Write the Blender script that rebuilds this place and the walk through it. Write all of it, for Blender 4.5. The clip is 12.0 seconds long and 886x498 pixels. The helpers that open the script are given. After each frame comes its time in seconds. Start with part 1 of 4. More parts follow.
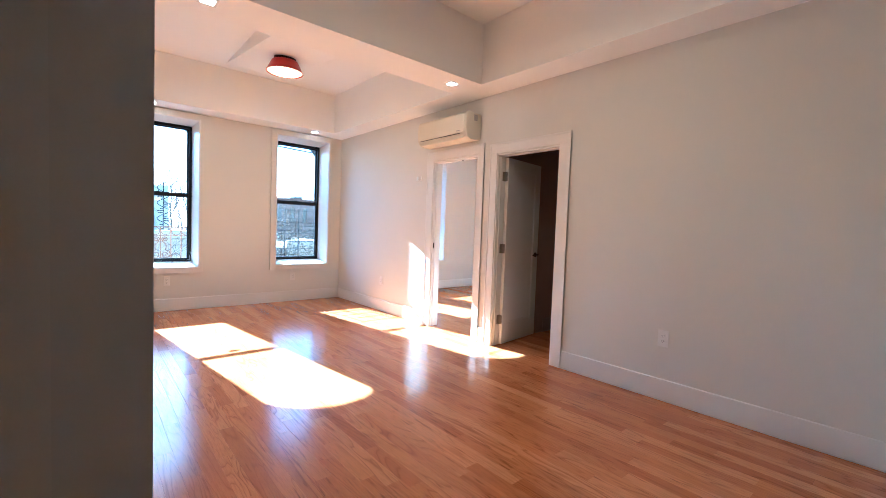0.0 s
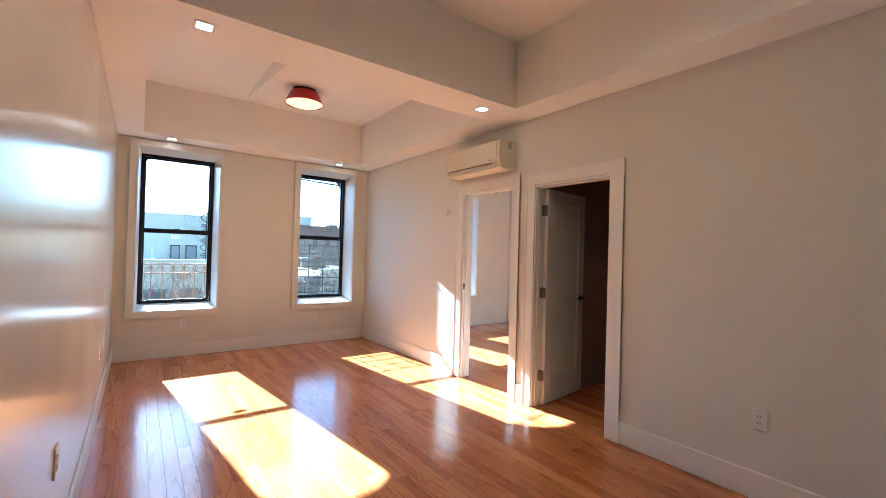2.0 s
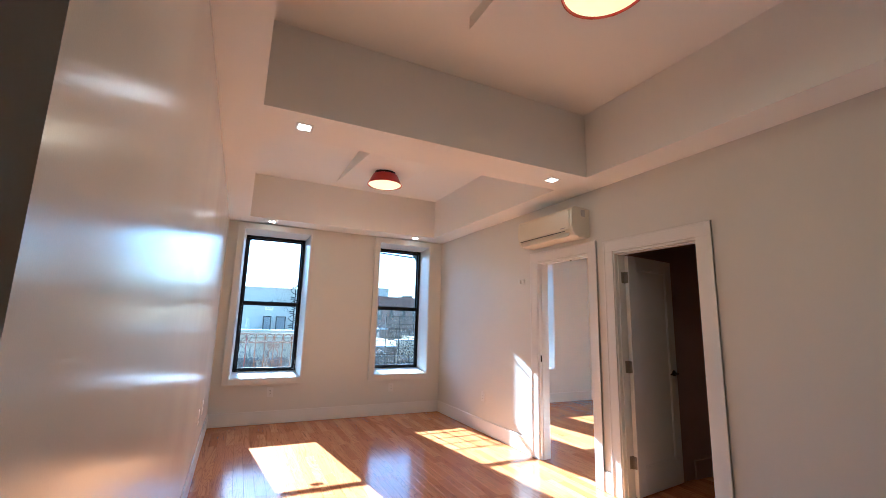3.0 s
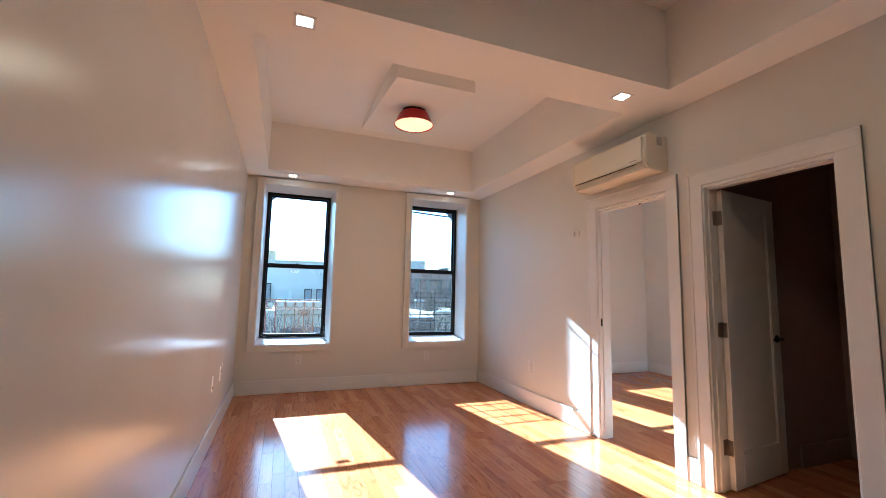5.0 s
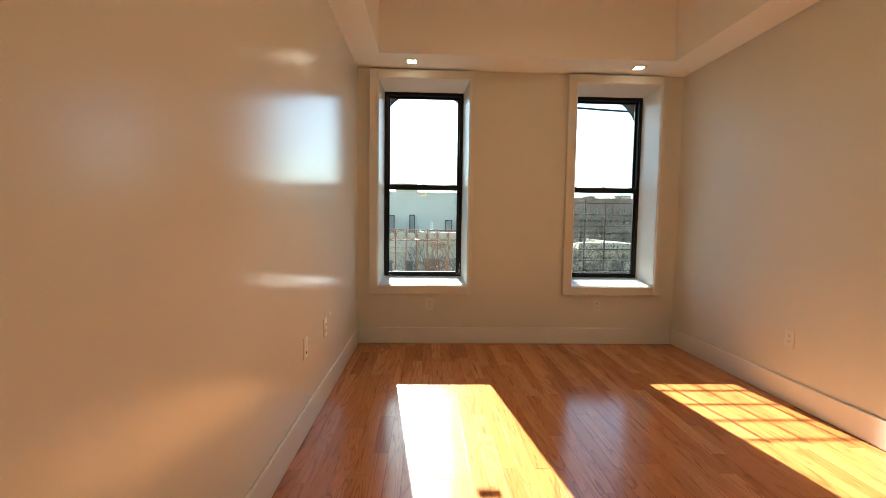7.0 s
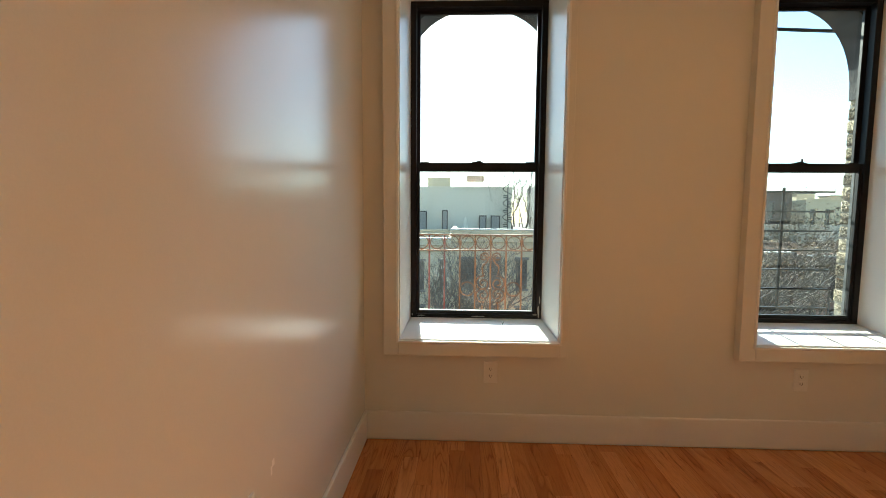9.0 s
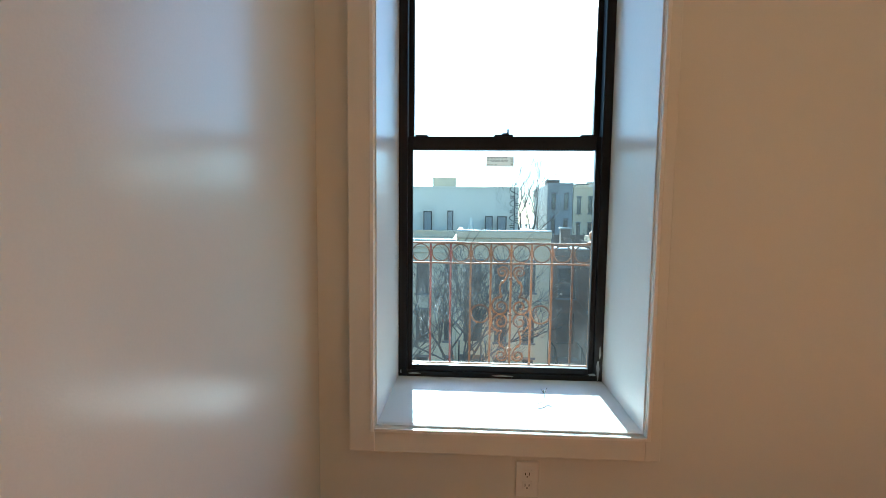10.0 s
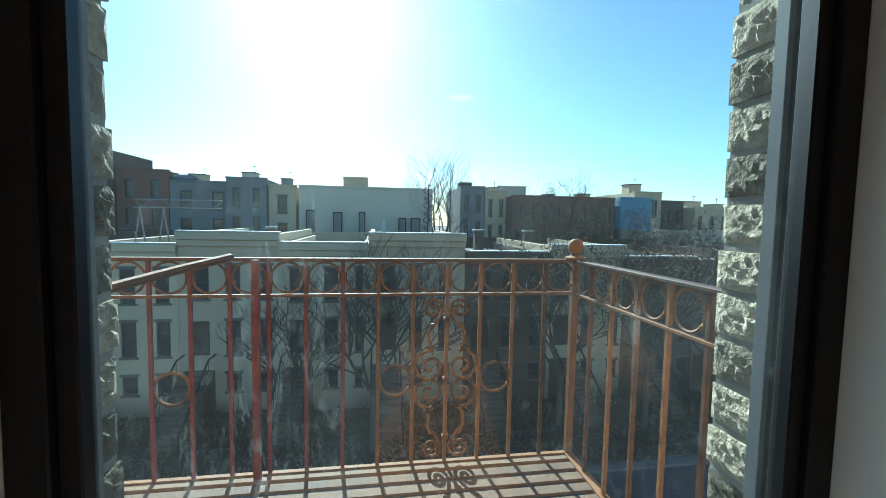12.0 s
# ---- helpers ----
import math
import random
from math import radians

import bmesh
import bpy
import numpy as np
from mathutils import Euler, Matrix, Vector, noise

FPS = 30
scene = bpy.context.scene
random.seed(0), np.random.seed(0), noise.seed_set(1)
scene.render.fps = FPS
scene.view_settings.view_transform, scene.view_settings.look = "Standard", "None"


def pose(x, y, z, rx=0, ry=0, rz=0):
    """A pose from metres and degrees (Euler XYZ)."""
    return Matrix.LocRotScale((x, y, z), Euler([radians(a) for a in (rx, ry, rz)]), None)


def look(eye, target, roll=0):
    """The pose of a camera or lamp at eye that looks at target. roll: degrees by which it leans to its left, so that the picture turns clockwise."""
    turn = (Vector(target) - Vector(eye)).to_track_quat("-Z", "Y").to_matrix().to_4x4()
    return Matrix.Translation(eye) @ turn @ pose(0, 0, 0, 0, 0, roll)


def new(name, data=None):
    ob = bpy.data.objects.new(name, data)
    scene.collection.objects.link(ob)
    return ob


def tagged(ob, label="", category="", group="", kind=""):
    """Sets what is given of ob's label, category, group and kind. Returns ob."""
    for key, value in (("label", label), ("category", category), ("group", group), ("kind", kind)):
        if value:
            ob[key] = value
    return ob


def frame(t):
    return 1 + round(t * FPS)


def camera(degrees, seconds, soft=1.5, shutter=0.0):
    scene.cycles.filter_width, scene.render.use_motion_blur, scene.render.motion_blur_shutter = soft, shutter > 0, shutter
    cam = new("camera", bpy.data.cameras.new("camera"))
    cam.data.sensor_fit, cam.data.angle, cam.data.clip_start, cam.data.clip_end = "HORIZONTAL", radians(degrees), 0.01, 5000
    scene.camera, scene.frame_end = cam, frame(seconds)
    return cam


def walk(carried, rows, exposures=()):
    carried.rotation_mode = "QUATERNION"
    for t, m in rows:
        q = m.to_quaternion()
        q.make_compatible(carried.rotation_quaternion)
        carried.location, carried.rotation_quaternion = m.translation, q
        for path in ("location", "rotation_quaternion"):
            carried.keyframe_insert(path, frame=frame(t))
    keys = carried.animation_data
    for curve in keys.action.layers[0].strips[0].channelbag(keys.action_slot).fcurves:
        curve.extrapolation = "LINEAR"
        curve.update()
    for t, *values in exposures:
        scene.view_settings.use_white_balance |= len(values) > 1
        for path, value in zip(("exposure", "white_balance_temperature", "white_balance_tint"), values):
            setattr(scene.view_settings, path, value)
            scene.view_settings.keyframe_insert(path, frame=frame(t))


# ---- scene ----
cam = camera(93.4, 12.0, soft=0.8)
PATH = [
    (0, (-0.102, 0.342, 1.242), (1.198, 1.859, 1.147), 2.1),
    (0.5, (-0.016, 0.506, 1.267), (1.47, 1.841, 1.17), 1.9),
    (1, (0.087, 0.641, 1.28), (1.616, 1.926, 1.189), 1.9),
    (1.5, (0.189, 0.739, 1.346), (1.652, 2.099, 1.259), 1.7),
    (2, (0.25, 0.734, 1.402), (1.425, 2.353, 1.422), 1.6),
    (2.5, (0.217, 0.685, 1.402), (1.2, 2.412, 1.621), 1.5),
    (3, (0.234, 0.7, 1.402), (1.086, 2.477, 1.744), 1.5),
    (3.2, (0.239, 0.718, 1.399), (1.074, 2.496, 1.778), 1.5),
    (4.8, (0.464, 1.204, 1.285), (1.247, 3.024, 1.563), 1.1),
    (5, (0.492, 1.327, 1.262), (1.197, 3.186, 1.475), 1.2),
    (5.5, (0.525, 1.639, 1.206), (1.063, 3.564, 1.272), 0.9),
    (6, (0.562, 1.98, 1.24), (0.939, 3.943, 1.174), 0.8),
    (6.5, (0.637, 2.402, 1.236), (0.826, 4.39, 1.124), 0.7),
    (7, (0.686, 2.834, 1.224), (0.764, 4.829, 1.096), 0.8),
    (7.2, (0.679, 3.021, 1.219), (0.745, 5.016, 1.09), 0.7),
    (8.8, (0.551, 4.48, 1.28), (0.477, 6.473, 1.127), 0.1),
    (9, (0.534, 4.677, 1.281), (0.459, 6.67, 1.128), 0.4),
    (9.5, (0.527, 5.152, 1.281), (0.428, 7.144, 1.129), 0.4),
    (10, (0.495, 5.615, 1.296), (0.395, 7.606, 1.145), 0.6),
    (10.5, (0.518, 6.037, 1.306), (0.42, 8.029, 1.167), 0.7),
    (11, (0.508, 6.355, 1.274), (0.429, 8.349, 1.139), 0.7),
    (11.5, (0.478, 6.651, 1.284), (0.652, 8.64, 1.155), 0.4),
    (12, (0.538, 6.884, 1.282), (0.85, 8.855, 1.146), 1.1),
]
EXPOSURES = [
    (0.0, 4.1, 4100, -3), (0.6, 3.68, 4250, -3), (1.5, 3.57, 4450, -3), (2.3, 3.47, 4600, -3), (3.2, 3.34, 4250, -2), (4.8, 3.22, 4250, -3), (5.5, 3.04, 5000, -4), (6.0, 2.93, 5800, -5), (6.5, 2.84, 6250, -6),
    (7.2, 2.82, 6000, -7), (9.0, 2.66, 6150, -8), (9.7, 2.76, 5300, -11), (10.3, 2.76, 4650, -14), (11.0, 2.28, 4750, -15), (11.6, 1.6, 4950, -14), (12.0, 1.42, 4950, -14),
]
walk(cam, [(t, look(eye, target, roll)) for t, eye, target, roll in PATH], EXPOSURES)

# ---- light ----
SUN_AZ, SUN_EL = -7.6, 29.6          # degrees from +y towards +x, and above the horizon
world = bpy.data.worlds.new("sky")
scene.world = world
world.use_nodes = True
wn = world.node_tree
sky = wn.nodes.new("ShaderNodeTexSky")
sky.sky_type = "NISHITA"
sky.sun_disc = False
sky.sun_elevation = radians(SUN_EL)
sky.sun_rotation = radians(SUN_AZ)
sky.air_density, sky.dust_density, sky.ozone_density = 1.0, 0.55, 2.8
wn.links.new(sky.outputs[0], wn.nodes["Background"].inputs[0])
wn.nodes["Background"].inputs[1].default_value = 0.066
sun_way = Vector((math.sin(radians(SUN_AZ)) * math.cos(radians(SUN_EL)), math.cos(radians(SUN_AZ)) * math.cos(radians(SUN_EL)), math.sin(radians(SUN_EL))))
sun = new("sun", bpy.data.lights.new("sun", "SUN"))
sun.data.energy, sun.data.angle, sun.data.color = 5.0, radians(0.5), (1.0, 0.945, 0.86)
sun.matrix_world = look(sun_way * 100, (0, 0, 0))


# ---- materials ----
def nodes_of(name):
    m = bpy.data.materials.new(name)
    m.use_nodes = True
    nt = m.node_tree
    return m, nt, nt.nodes["Principled BSDF"]


def coords(nt, scale=(1, 1, 1), spread=0.0):
    """Object coordinates, shifted from piece to piece by spread metres, and scaled."""
    tc = nt.nodes.new("ShaderNodeTexCoord")
    mp = nt.nodes.new("ShaderNodeMapping")
    mp.inputs["Scale"].default_value = scale
    out = tc.outputs["Object"]
    if spread:
        oi, geo = nt.nodes.new("ShaderNodeObjectInfo"), nt.nodes.new("ShaderNodeNewGeometry")
        add = nt.nodes.new("ShaderNodeMath")
        add.operation = "ADD"
        nt.links.new(oi.outputs["Random"], add.inputs[0])
        nt.links.new(geo.outputs["Random Per Island"], add.inputs[1])
        mul = nt.nodes.new("ShaderNodeVectorMath")
        mul.operation = "SCALE"
        mul.inputs[0].default_value = (spread, spread * 1.7, spread * 0.6)
        nt.links.new(add.outputs[0], mul.inputs["Scale"])
        vadd = nt.nodes.new("ShaderNodeVectorMath")
        nt.links.new(out, vadd.inputs[0])
        nt.links.new(mul.outputs[0], vadd.inputs[1])
        out = vadd.outputs[0]
        nt.links.new(out, mp.inputs["Vector"])
        return mp.outputs[0], add.outputs[0]
    nt.links.new(out, mp.inputs["Vector"])
    return mp.outputs[0], None


def noise_tex(nt, vec, scale, detail=4.0, rough=0.55, distort=0.0):
    n = nt.nodes.new("ShaderNodeTexNoise")
    n.inputs["Scale"].default_value, n.inputs["Detail"].default_value = scale, detail
    n.inputs["Roughness"].default_value, n.inputs["Distortion"].default_value = rough, distort
    nt.links.new(vec, n.inputs["Vector"])
    return n.outputs["Fac"]


def ramp(nt, fac, stops):
    r = nt.nodes.new("ShaderNodeValToRGB")
    while len(r.color_ramp.elements) < len(stops):
        r.color_ramp.elements.new(0.5)
    for e, (p, c) in zip(r.color_ramp.elements, stops):
        e.position, e.color = p, (*c, 1)
    nt.links.new(fac, r.inputs[0])
    return r.outputs[0]


def mixed(nt, fac, a, b, mode="MIX"):
    m = nt.nodes.new("ShaderNodeMix")
    m.data_type, m.blend_type = "RGBA", mode
    for key, v in ((0, fac), (6, a), (7, b)):
        if isinstance(v, bpy.types.NodeSocket):
            nt.links.new(v, m.inputs[key])
        else:
            m.inputs[key].default_value = v if key == 0 else (*v, 1)
    return m.outputs[2]


def math_node(nt, op, a, b):
    m = nt.nodes.new("ShaderNodeMath")
    m.operation = op
    for key, v in ((0, a), (1, b)):
        if isinstance(v, bpy.types.NodeSocket):
            nt.links.new(v, m.inputs[key])
        else:
            m.inputs[key].default_value = v
    return m.outputs[0]


def bump(nt, bsdf, height, strength, dist=0.01):
    b = nt.nodes.new("ShaderNodeBump")
    b.inputs["Strength"].default_value, b.inputs["Distance"].default_value = strength, dist
    nt.links.new(height, b.inputs["Height"])
    nt.links.new(b.outputs[0], bsdf.inputs["Normal"])


def surface(name, dark, light, rough=0.6, fine=60.0, coarse=3.0, relief=0.15, depth=0.004, metal=0.0, spread=0.0, rough_var=0.08, spec=0.5):
    """A plain surface: colour between two tones at two scales, relief and uneven gloss."""
    m, nt, b = nodes_of(name)
    v, rnd = coords(nt, spread=spread)
    n1, n2 = noise_tex(nt, v, fine, 5), noise_tex(nt, v, coarse, 4)
    f = math_node(nt, "ADD", math_node(nt, "MULTIPLY", n1, 0.4), math_node(nt, "MULTIPLY", n2, 0.6))
    if rnd is not None:
        f = math_node(nt, "ADD", math_node(nt, "MULTIPLY", f, 0.6), math_node(nt, "MULTIPLY", math_node(nt, "FRACT", math_node(nt, "MULTIPLY", rnd, 7.13), 0), 0.4))
    nt.links.new(ramp(nt, f, [(0.3, dark), (0.7, light)]), b.inputs["Base Color"])
    nt.links.new(math_node(nt, "ADD", math_node(nt, "MULTIPLY", n2, rough_var * 2), rough - rough_var), b.inputs["Roughness"])
    b.inputs["Metallic"].default_value = metal
    b.inputs["Specular IOR Level"].default_value = spec
    if relief:
        bump(nt, b, n1, relief, depth)
    return m


def glowing(name, colour, strength):
    m, nt, b = nodes_of(name)
    b.inputs["Base Color"].default_value = (0.9, 0.9, 0.88, 1)
    b.inputs["Emission Color"].default_value = (*colour, 1)
    b.inputs["Emission Strength"].default_value = strength
    return m


def oak_floor():
    m, nt, b = nodes_of("oak_strip")
    v, rnd = coords(nt, spread=13.0)
    long = nt.nodes.new("ShaderNodeMapping")
    long.inputs["Scale"].default_value = (1.0, 0.085, 1.0)
    nt.links.new(v, long.inputs["Vector"])
    rings = noise_tex(nt, long.outputs[0], 8, 2, 0.45, 1.1)
    fine = noise_tex(nt, long.outputs[0], 170, 4, 0.65)
    flecks = noise_tex(nt, long.outputs[0], 42, 3, 0.6, 0.5)
    figure = ramp(nt, math_node(nt, "FRACT", math_node(nt, "MULTIPLY", rings, 10.0), 0), [(0.0, (0.56, 0.48, 0.42)), (0.16, (0.86, 0.83, 0.8)), (0.5, (1, 1, 1)), (0.9, (0.95, 0.93, 0.92)), (1.0, (0.72, 0.66, 0.62))])
    tone = math_node(nt, "FRACT", math_node(nt, "MULTIPLY", rnd, 5.37), 0)
    base = ramp(nt, tone, [(0.0, (0.44, 0.152, 0.044)), (0.25, (0.53, 0.196, 0.06)), (0.55, (0.585, 0.228, 0.072)), (0.85, (0.66, 0.282, 0.098)), (1.0, (0.48, 0.17, 0.05))])
    bold = ramp(nt, noise_tex(nt, long.outputs[0], 6, 2, 0.5), [(0.36, (0.2, 0.2, 0.2)), (0.6, (1, 1, 1))])
    c = mixed(nt, bold, base, figure, "MULTIPLY")
    c = mixed(nt, math_node(nt, "MULTIPLY", ramp(nt, fine, [(0.45, (0, 0, 0)), (0.75, (1, 1, 1))]), 0.3), c, (0.2, 0.065, 0.02))
    c = mixed(nt, math_node(nt, "MULTIPLY", ramp(nt, flecks, [(0.6, (0, 0, 0)), (0.72, (1, 1, 1))]), 0.62), c, (0.15, 0.045, 0.012))
    w, _ = coords(nt)
    wear = noise_tex(nt, w, 1.3, 3)
    nt.links.new(c, b.inputs["Base Color"])
    nt.links.new(math_node(nt, "ADD", math_node(nt, "MULTIPLY", wear, 0.13), 0.115), b.inputs["Roughness"])
    b.inputs["Coat Weight"].default_value, b.inputs["Coat Roughness"].default_value = 0.08, 0.12
    b.inputs["Specular IOR Level"].default_value = 0.42
    h = math_node(nt, "ADD", math_node(nt, "MULTIPLY", fine, 0.3), math_node(nt, "MULTIPLY", noise_tex(nt, long.outputs[0], 9, 2), 0.9))
    bump(nt, b, h, 0.12, 0.003)
    return m


def pane_glass(name, dirt):
    """Thin window glass: mostly clear, with gloss by angle and smears of dried dirt."""
    m, nt, b = nodes_of(name)
    nt.nodes.remove(b)
    out = nt.nodes["Material Output"]
    clear, gloss, film = nt.nodes.new("ShaderNodeBsdfTransparent"), nt.nodes.new("ShaderNodeBsdfGlossy"), nt.nodes.new("ShaderNodeBsdfTranslucent")
    clear.inputs[0].default_value = (0.96, 0.98, 0.97, 1)
    gloss.inputs["Roughness"].default_value = 0.02
    film.inputs[0].default_value = (0.85, 0.86, 0.84, 1)
    lw = nt.nodes.new("ShaderNodeLayerWeight")
    lw.inputs[0].default_value = 0.5
    gain = math_node(nt, "ADD", math_node(nt, "MULTIPLY", math_node(nt, "POWER", lw.outputs["Facing"], 4.0), 0.5), 0.025)
    a, c = nt.nodes.new("ShaderNodeMixShader"), nt.nodes.new("ShaderNodeMixShader")
    v, _ = coords(nt)
    st = nt.nodes.new("ShaderNodeMapping")
    st.inputs["Scale"].default_value = (1.0, 1.0, 0.6)
    nt.links.new(v, st.inputs["Vector"])
    sk = nt.nodes.new("ShaderNodeMapping")
    sk.inputs["Scale"].default_value = (1.0, 1.0, 0.28)
    sk.inputs["Rotation"].default_value = (0, radians(12), 0)
    nt.links.new(v, sk.inputs["Vector"])
    streak = ramp(nt, noise_tex(nt, sk.outputs[0], 60, 6, 0.8, 1.2), [(0.54, (0, 0, 0)), (0.62, (1, 1, 1))])
    lines = ramp(nt, noise_tex(nt, st.outputs[0], 70, 3, 0.6, 0.4), [(0.58, (0, 0, 0)), (0.70, (1, 1, 1))])
    f = math_node(nt, "MULTIPLY", lines, 0.06)
    for px, pz, reach, much in ((-0.225, 0.32, 0.15, 1.0), (-0.19, 0.62, 0.10, 0.7), (-0.33, 0.20, 0.08, 0.8), (-0.17, 0.83, 0.07, 0.5), (0.33, 0.12, 0.07, 0.35), (-0.02, 0.10, 0.08, 0.3)):
        dist = nt.nodes.new("ShaderNodeVectorMath")
        dist.operation = "DISTANCE"
        dist.inputs[1].default_value = (px, 0.025, pz * 0.6)
        nt.links.new(st.outputs[0], dist.inputs[0])
        near = math_node(nt, "SUBTRACT", 1.0, math_node(nt, "DIVIDE", dist.outputs["Value"], reach))
        near = math_node(nt, "MAXIMUM", near, 0.0)
        f = math_node(nt, "ADD", f, math_node(nt, "MULTIPLY", math_node(nt, "MULTIPLY", near, streak), much * 0.38))
    specks = ramp(nt, noise_tex(nt, v, 190, 2, 0.5), [(0.71, (0, 0, 0)), (0.77, (1, 1, 1))])
    f = math_node(nt, "ADD", f, math_node(nt, "MULTIPLY", specks, 0.12))
    haze = math_node(nt, "MULTIPLY", math_node(nt, "ADD", noise_tex(nt, v, 5, 4, 0.6), -0.15), dirt * 0.13)
    f = math_node(nt, "MINIMUM", math_node(nt, "ADD", math_node(nt, "MULTIPLY", f, dirt), math_node(nt, "MAXIMUM", haze, 0.0)), 0.8)
    nt.links.new(f, a.inputs[0])
    nt.links.new(clear.outputs[0], a.inputs[1])
    nt.links.new(film.outputs[0], a.inputs[2])
    nt.links.new(gain, c.inputs[0])
    nt.links.new(a.outputs[0], c.inputs[1])
    nt.links.new(gloss.outputs[0], c.inputs[2])
    nt.links.new(c.outputs[0], out.inputs[0])
    return m


SATIN = surface("satin_wall_paint", (0.675, 0.664, 0.61), (0.72, 0.709, 0.655), 0.195, 220, 1.1, 0.10, 0.002, rough_var=0.05)
PAINT = surface("wall_paint", (0.675, 0.664, 0.61), (0.72, 0.709, 0.655), 0.5, 220, 1.1, 0.10, 0.002, rough_var=0.05, spec=0.2)
CEIL = surface("ceiling_paint", (0.86, 0.855, 0.815), (0.90, 0.895, 0.855), 0.6, 200, 1.0, 0.10, 0.002)
TRIM = surface("trim_paint", (0.74, 0.733, 0.70), (0.785, 0.778, 0.745), 0.3, 130, 2.0, 0.05, 0.001, rough_var=0.04)
OAK = oak_floor()
SUB = surface("subfloor", (0.03, 0.014, 0.007), (0.05, 0.024, 0.012), 0.8)
BLACK = surface("black_aluminium", (0.006, 0.006, 0.007), (0.014, 0.013, 0.014), 0.5, 90, 4, 0.1, 0.001, spec=0.25)
IRON = surface("dark_metal", (0.012, 0.011, 0.011), (0.03, 0.028, 0.027), 0.4, 90, 4, 0.1, 0.001, metal=0.8)
STEEL = surface("brushed_nickel", (0.22, 0.2, 0.18), (0.33, 0.31, 0.28), 0.38, 120, 6, 0.06, 0.001, metal=1.0)
GLASS = pane_glass("window_glass", 0.10)
GLASS_UP = pane_glass("upper_glass", 0.02)
PLASTIC = surface("warm_white_plastic", (0.70, 0.64, 0.49), (0.75, 0.69, 0.55), 0.38, 60, 2, 0.03, 0.001)
PLATE = surface("white_plastic", (0.73, 0.722, 0.69), (0.775, 0.768, 0.735), 0.33, 60, 2, 0.02, 0.001)
SLOT = surface("slot_dark", (0.02, 0.02, 0.02), (0.03, 0.03, 0.03), 0.6)
RED = surface("red_enamel", (0.36, 0.010, 0.008), (0.45, 0.016, 0.012), 0.28, 60, 3, 0.03, 0.001)
DIFFUSER = glowing("opal_glass", (1.0, 0.66, 0.22), 0.13)
SPOT = glowing("spot_lens", (1.0, 0.82, 0.6), 3.0)
RUST = surface("rusty_paint", (0.045, 0.017, 0.008), (0.29, 0.125, 0.034), 0.7, 90, 22, 0.7, 0.003, spread=2, spec=0.3)
# Red paint of the ladder rail; on balusters it imitates red lens flare.
RED_AND_FLARE = surface("red_paint_and_flare", (0.09, 0.016, 0.012), (0.24, 0.038, 0.028), 0.7, 80, 14, 0.5, 0.003, spec=0.3)
SLATS = surface("weathered_slat", (0.08, 0.037, 0.017), (0.27, 0.16, 0.08), 0.8, 70, 12, 0.4, 0.003, spread=5)
STONE = surface("rough_stone", (0.05, 0.038, 0.022), (0.46, 0.39, 0.275), 0.92, 85, 38, 1.0, 0.012, spread=3, spec=0.2)
MOULD = surface("weathered_dark_paint", (0.012, 0.011, 0.011), (0.05, 0.047, 0.044), 0.85, 60, 16, 0.5, 0.004, spec=0.15)
# Darker copy of the window stone: the arch's shade is put into its colour.
ARCH = surface("shaded_stone", (0.03, 0.028, 0.03), (0.10, 0.095, 0.095), 0.9, 70, 14, 0.6, 0.006)
SILL_STONE = surface("cream_stone", (0.42, 0.39, 0.33), (0.6, 0.57, 0.5), 0.85, 60, 6, 0.4, 0.004)
MORTAR = surface("mortar", (0.16, 0.145, 0.12), (0.30, 0.275, 0.235), 0.9, 120, 6, 0.5, 0.004)
TRACK = surface("grey_aluminium", (0.07, 0.072, 0.075), (0.14, 0.144, 0.148), 0.6, 90, 8, 0.1, 0.001, spec=0.25)
# Brown of the closet walls, made darker to hold the shade in there.
CLOSET = surface("shaded_closet_brown", (0.28, 0.20, 0.17), (0.34, 0.25, 0.21), 0.6, 180, 1.2, 0.1, 0.002)
FACADE = surface("facade_brick", (0.22, 0.12, 0.08), (0.32, 0.19, 0.13), 0.85, 40, 2, 0.4, 0.01)


# ---- building blocks ----
def box(bm, x0, x1, y0, y1, z0, z1, bev=0.0, seg=1):
    vs = [bm.verts.new(p) for p in ((x0, y0, z0), (x1, y0, z0), (x1, y1, z0), (x0, y1, z0), (x0, y0, z1), (x1, y0, z1), (x1, y1, z1), (x0, y1, z1))]
    fs = [bm.faces.new([vs[i] for i in f]) for f in ((3, 2, 1, 0), (4, 5, 6, 7), (0, 1, 5, 4), (1, 2, 6, 5), (2, 3, 7, 6), (3, 0, 4, 7))]
    if bev:
        es = list({e for f in fs for e in f.edges})
        bmesh.ops.bevel(bm, geom=es, offset=bev, segments=seg, affect="EDGES", profile=0.5)


def boxes(*rows, bev=0.0):
    bm = bmesh.new()
    for r in rows:
        box(bm, *r, bev=bev)
    return bm


def prism(bm, pts, axis, a, b):
    """A closed outline of (u, v) pushed along an axis from a to b. Axis x: (y, z), axis y: (x, z), axis z: (x, y)."""
    def at(u, v, w):
        return {"x": (w, u, v), "y": (u, w, v), "z": (u, v, w)}[axis]
    lo, hi = [bm.verts.new(at(u, v, a)) for u, v in pts], [bm.verts.new(at(u, v, b)) for u, v in pts]
    n = len(pts)
    bm.faces.new(lo), bm.faces.new(hi)
    for i in range(n):
        bm.faces.new((lo[i], lo[(i + 1) % n], hi[(i + 1) % n], hi[i]))
    bmesh.ops.recalc_face_normals(bm, faces=bm.faces)


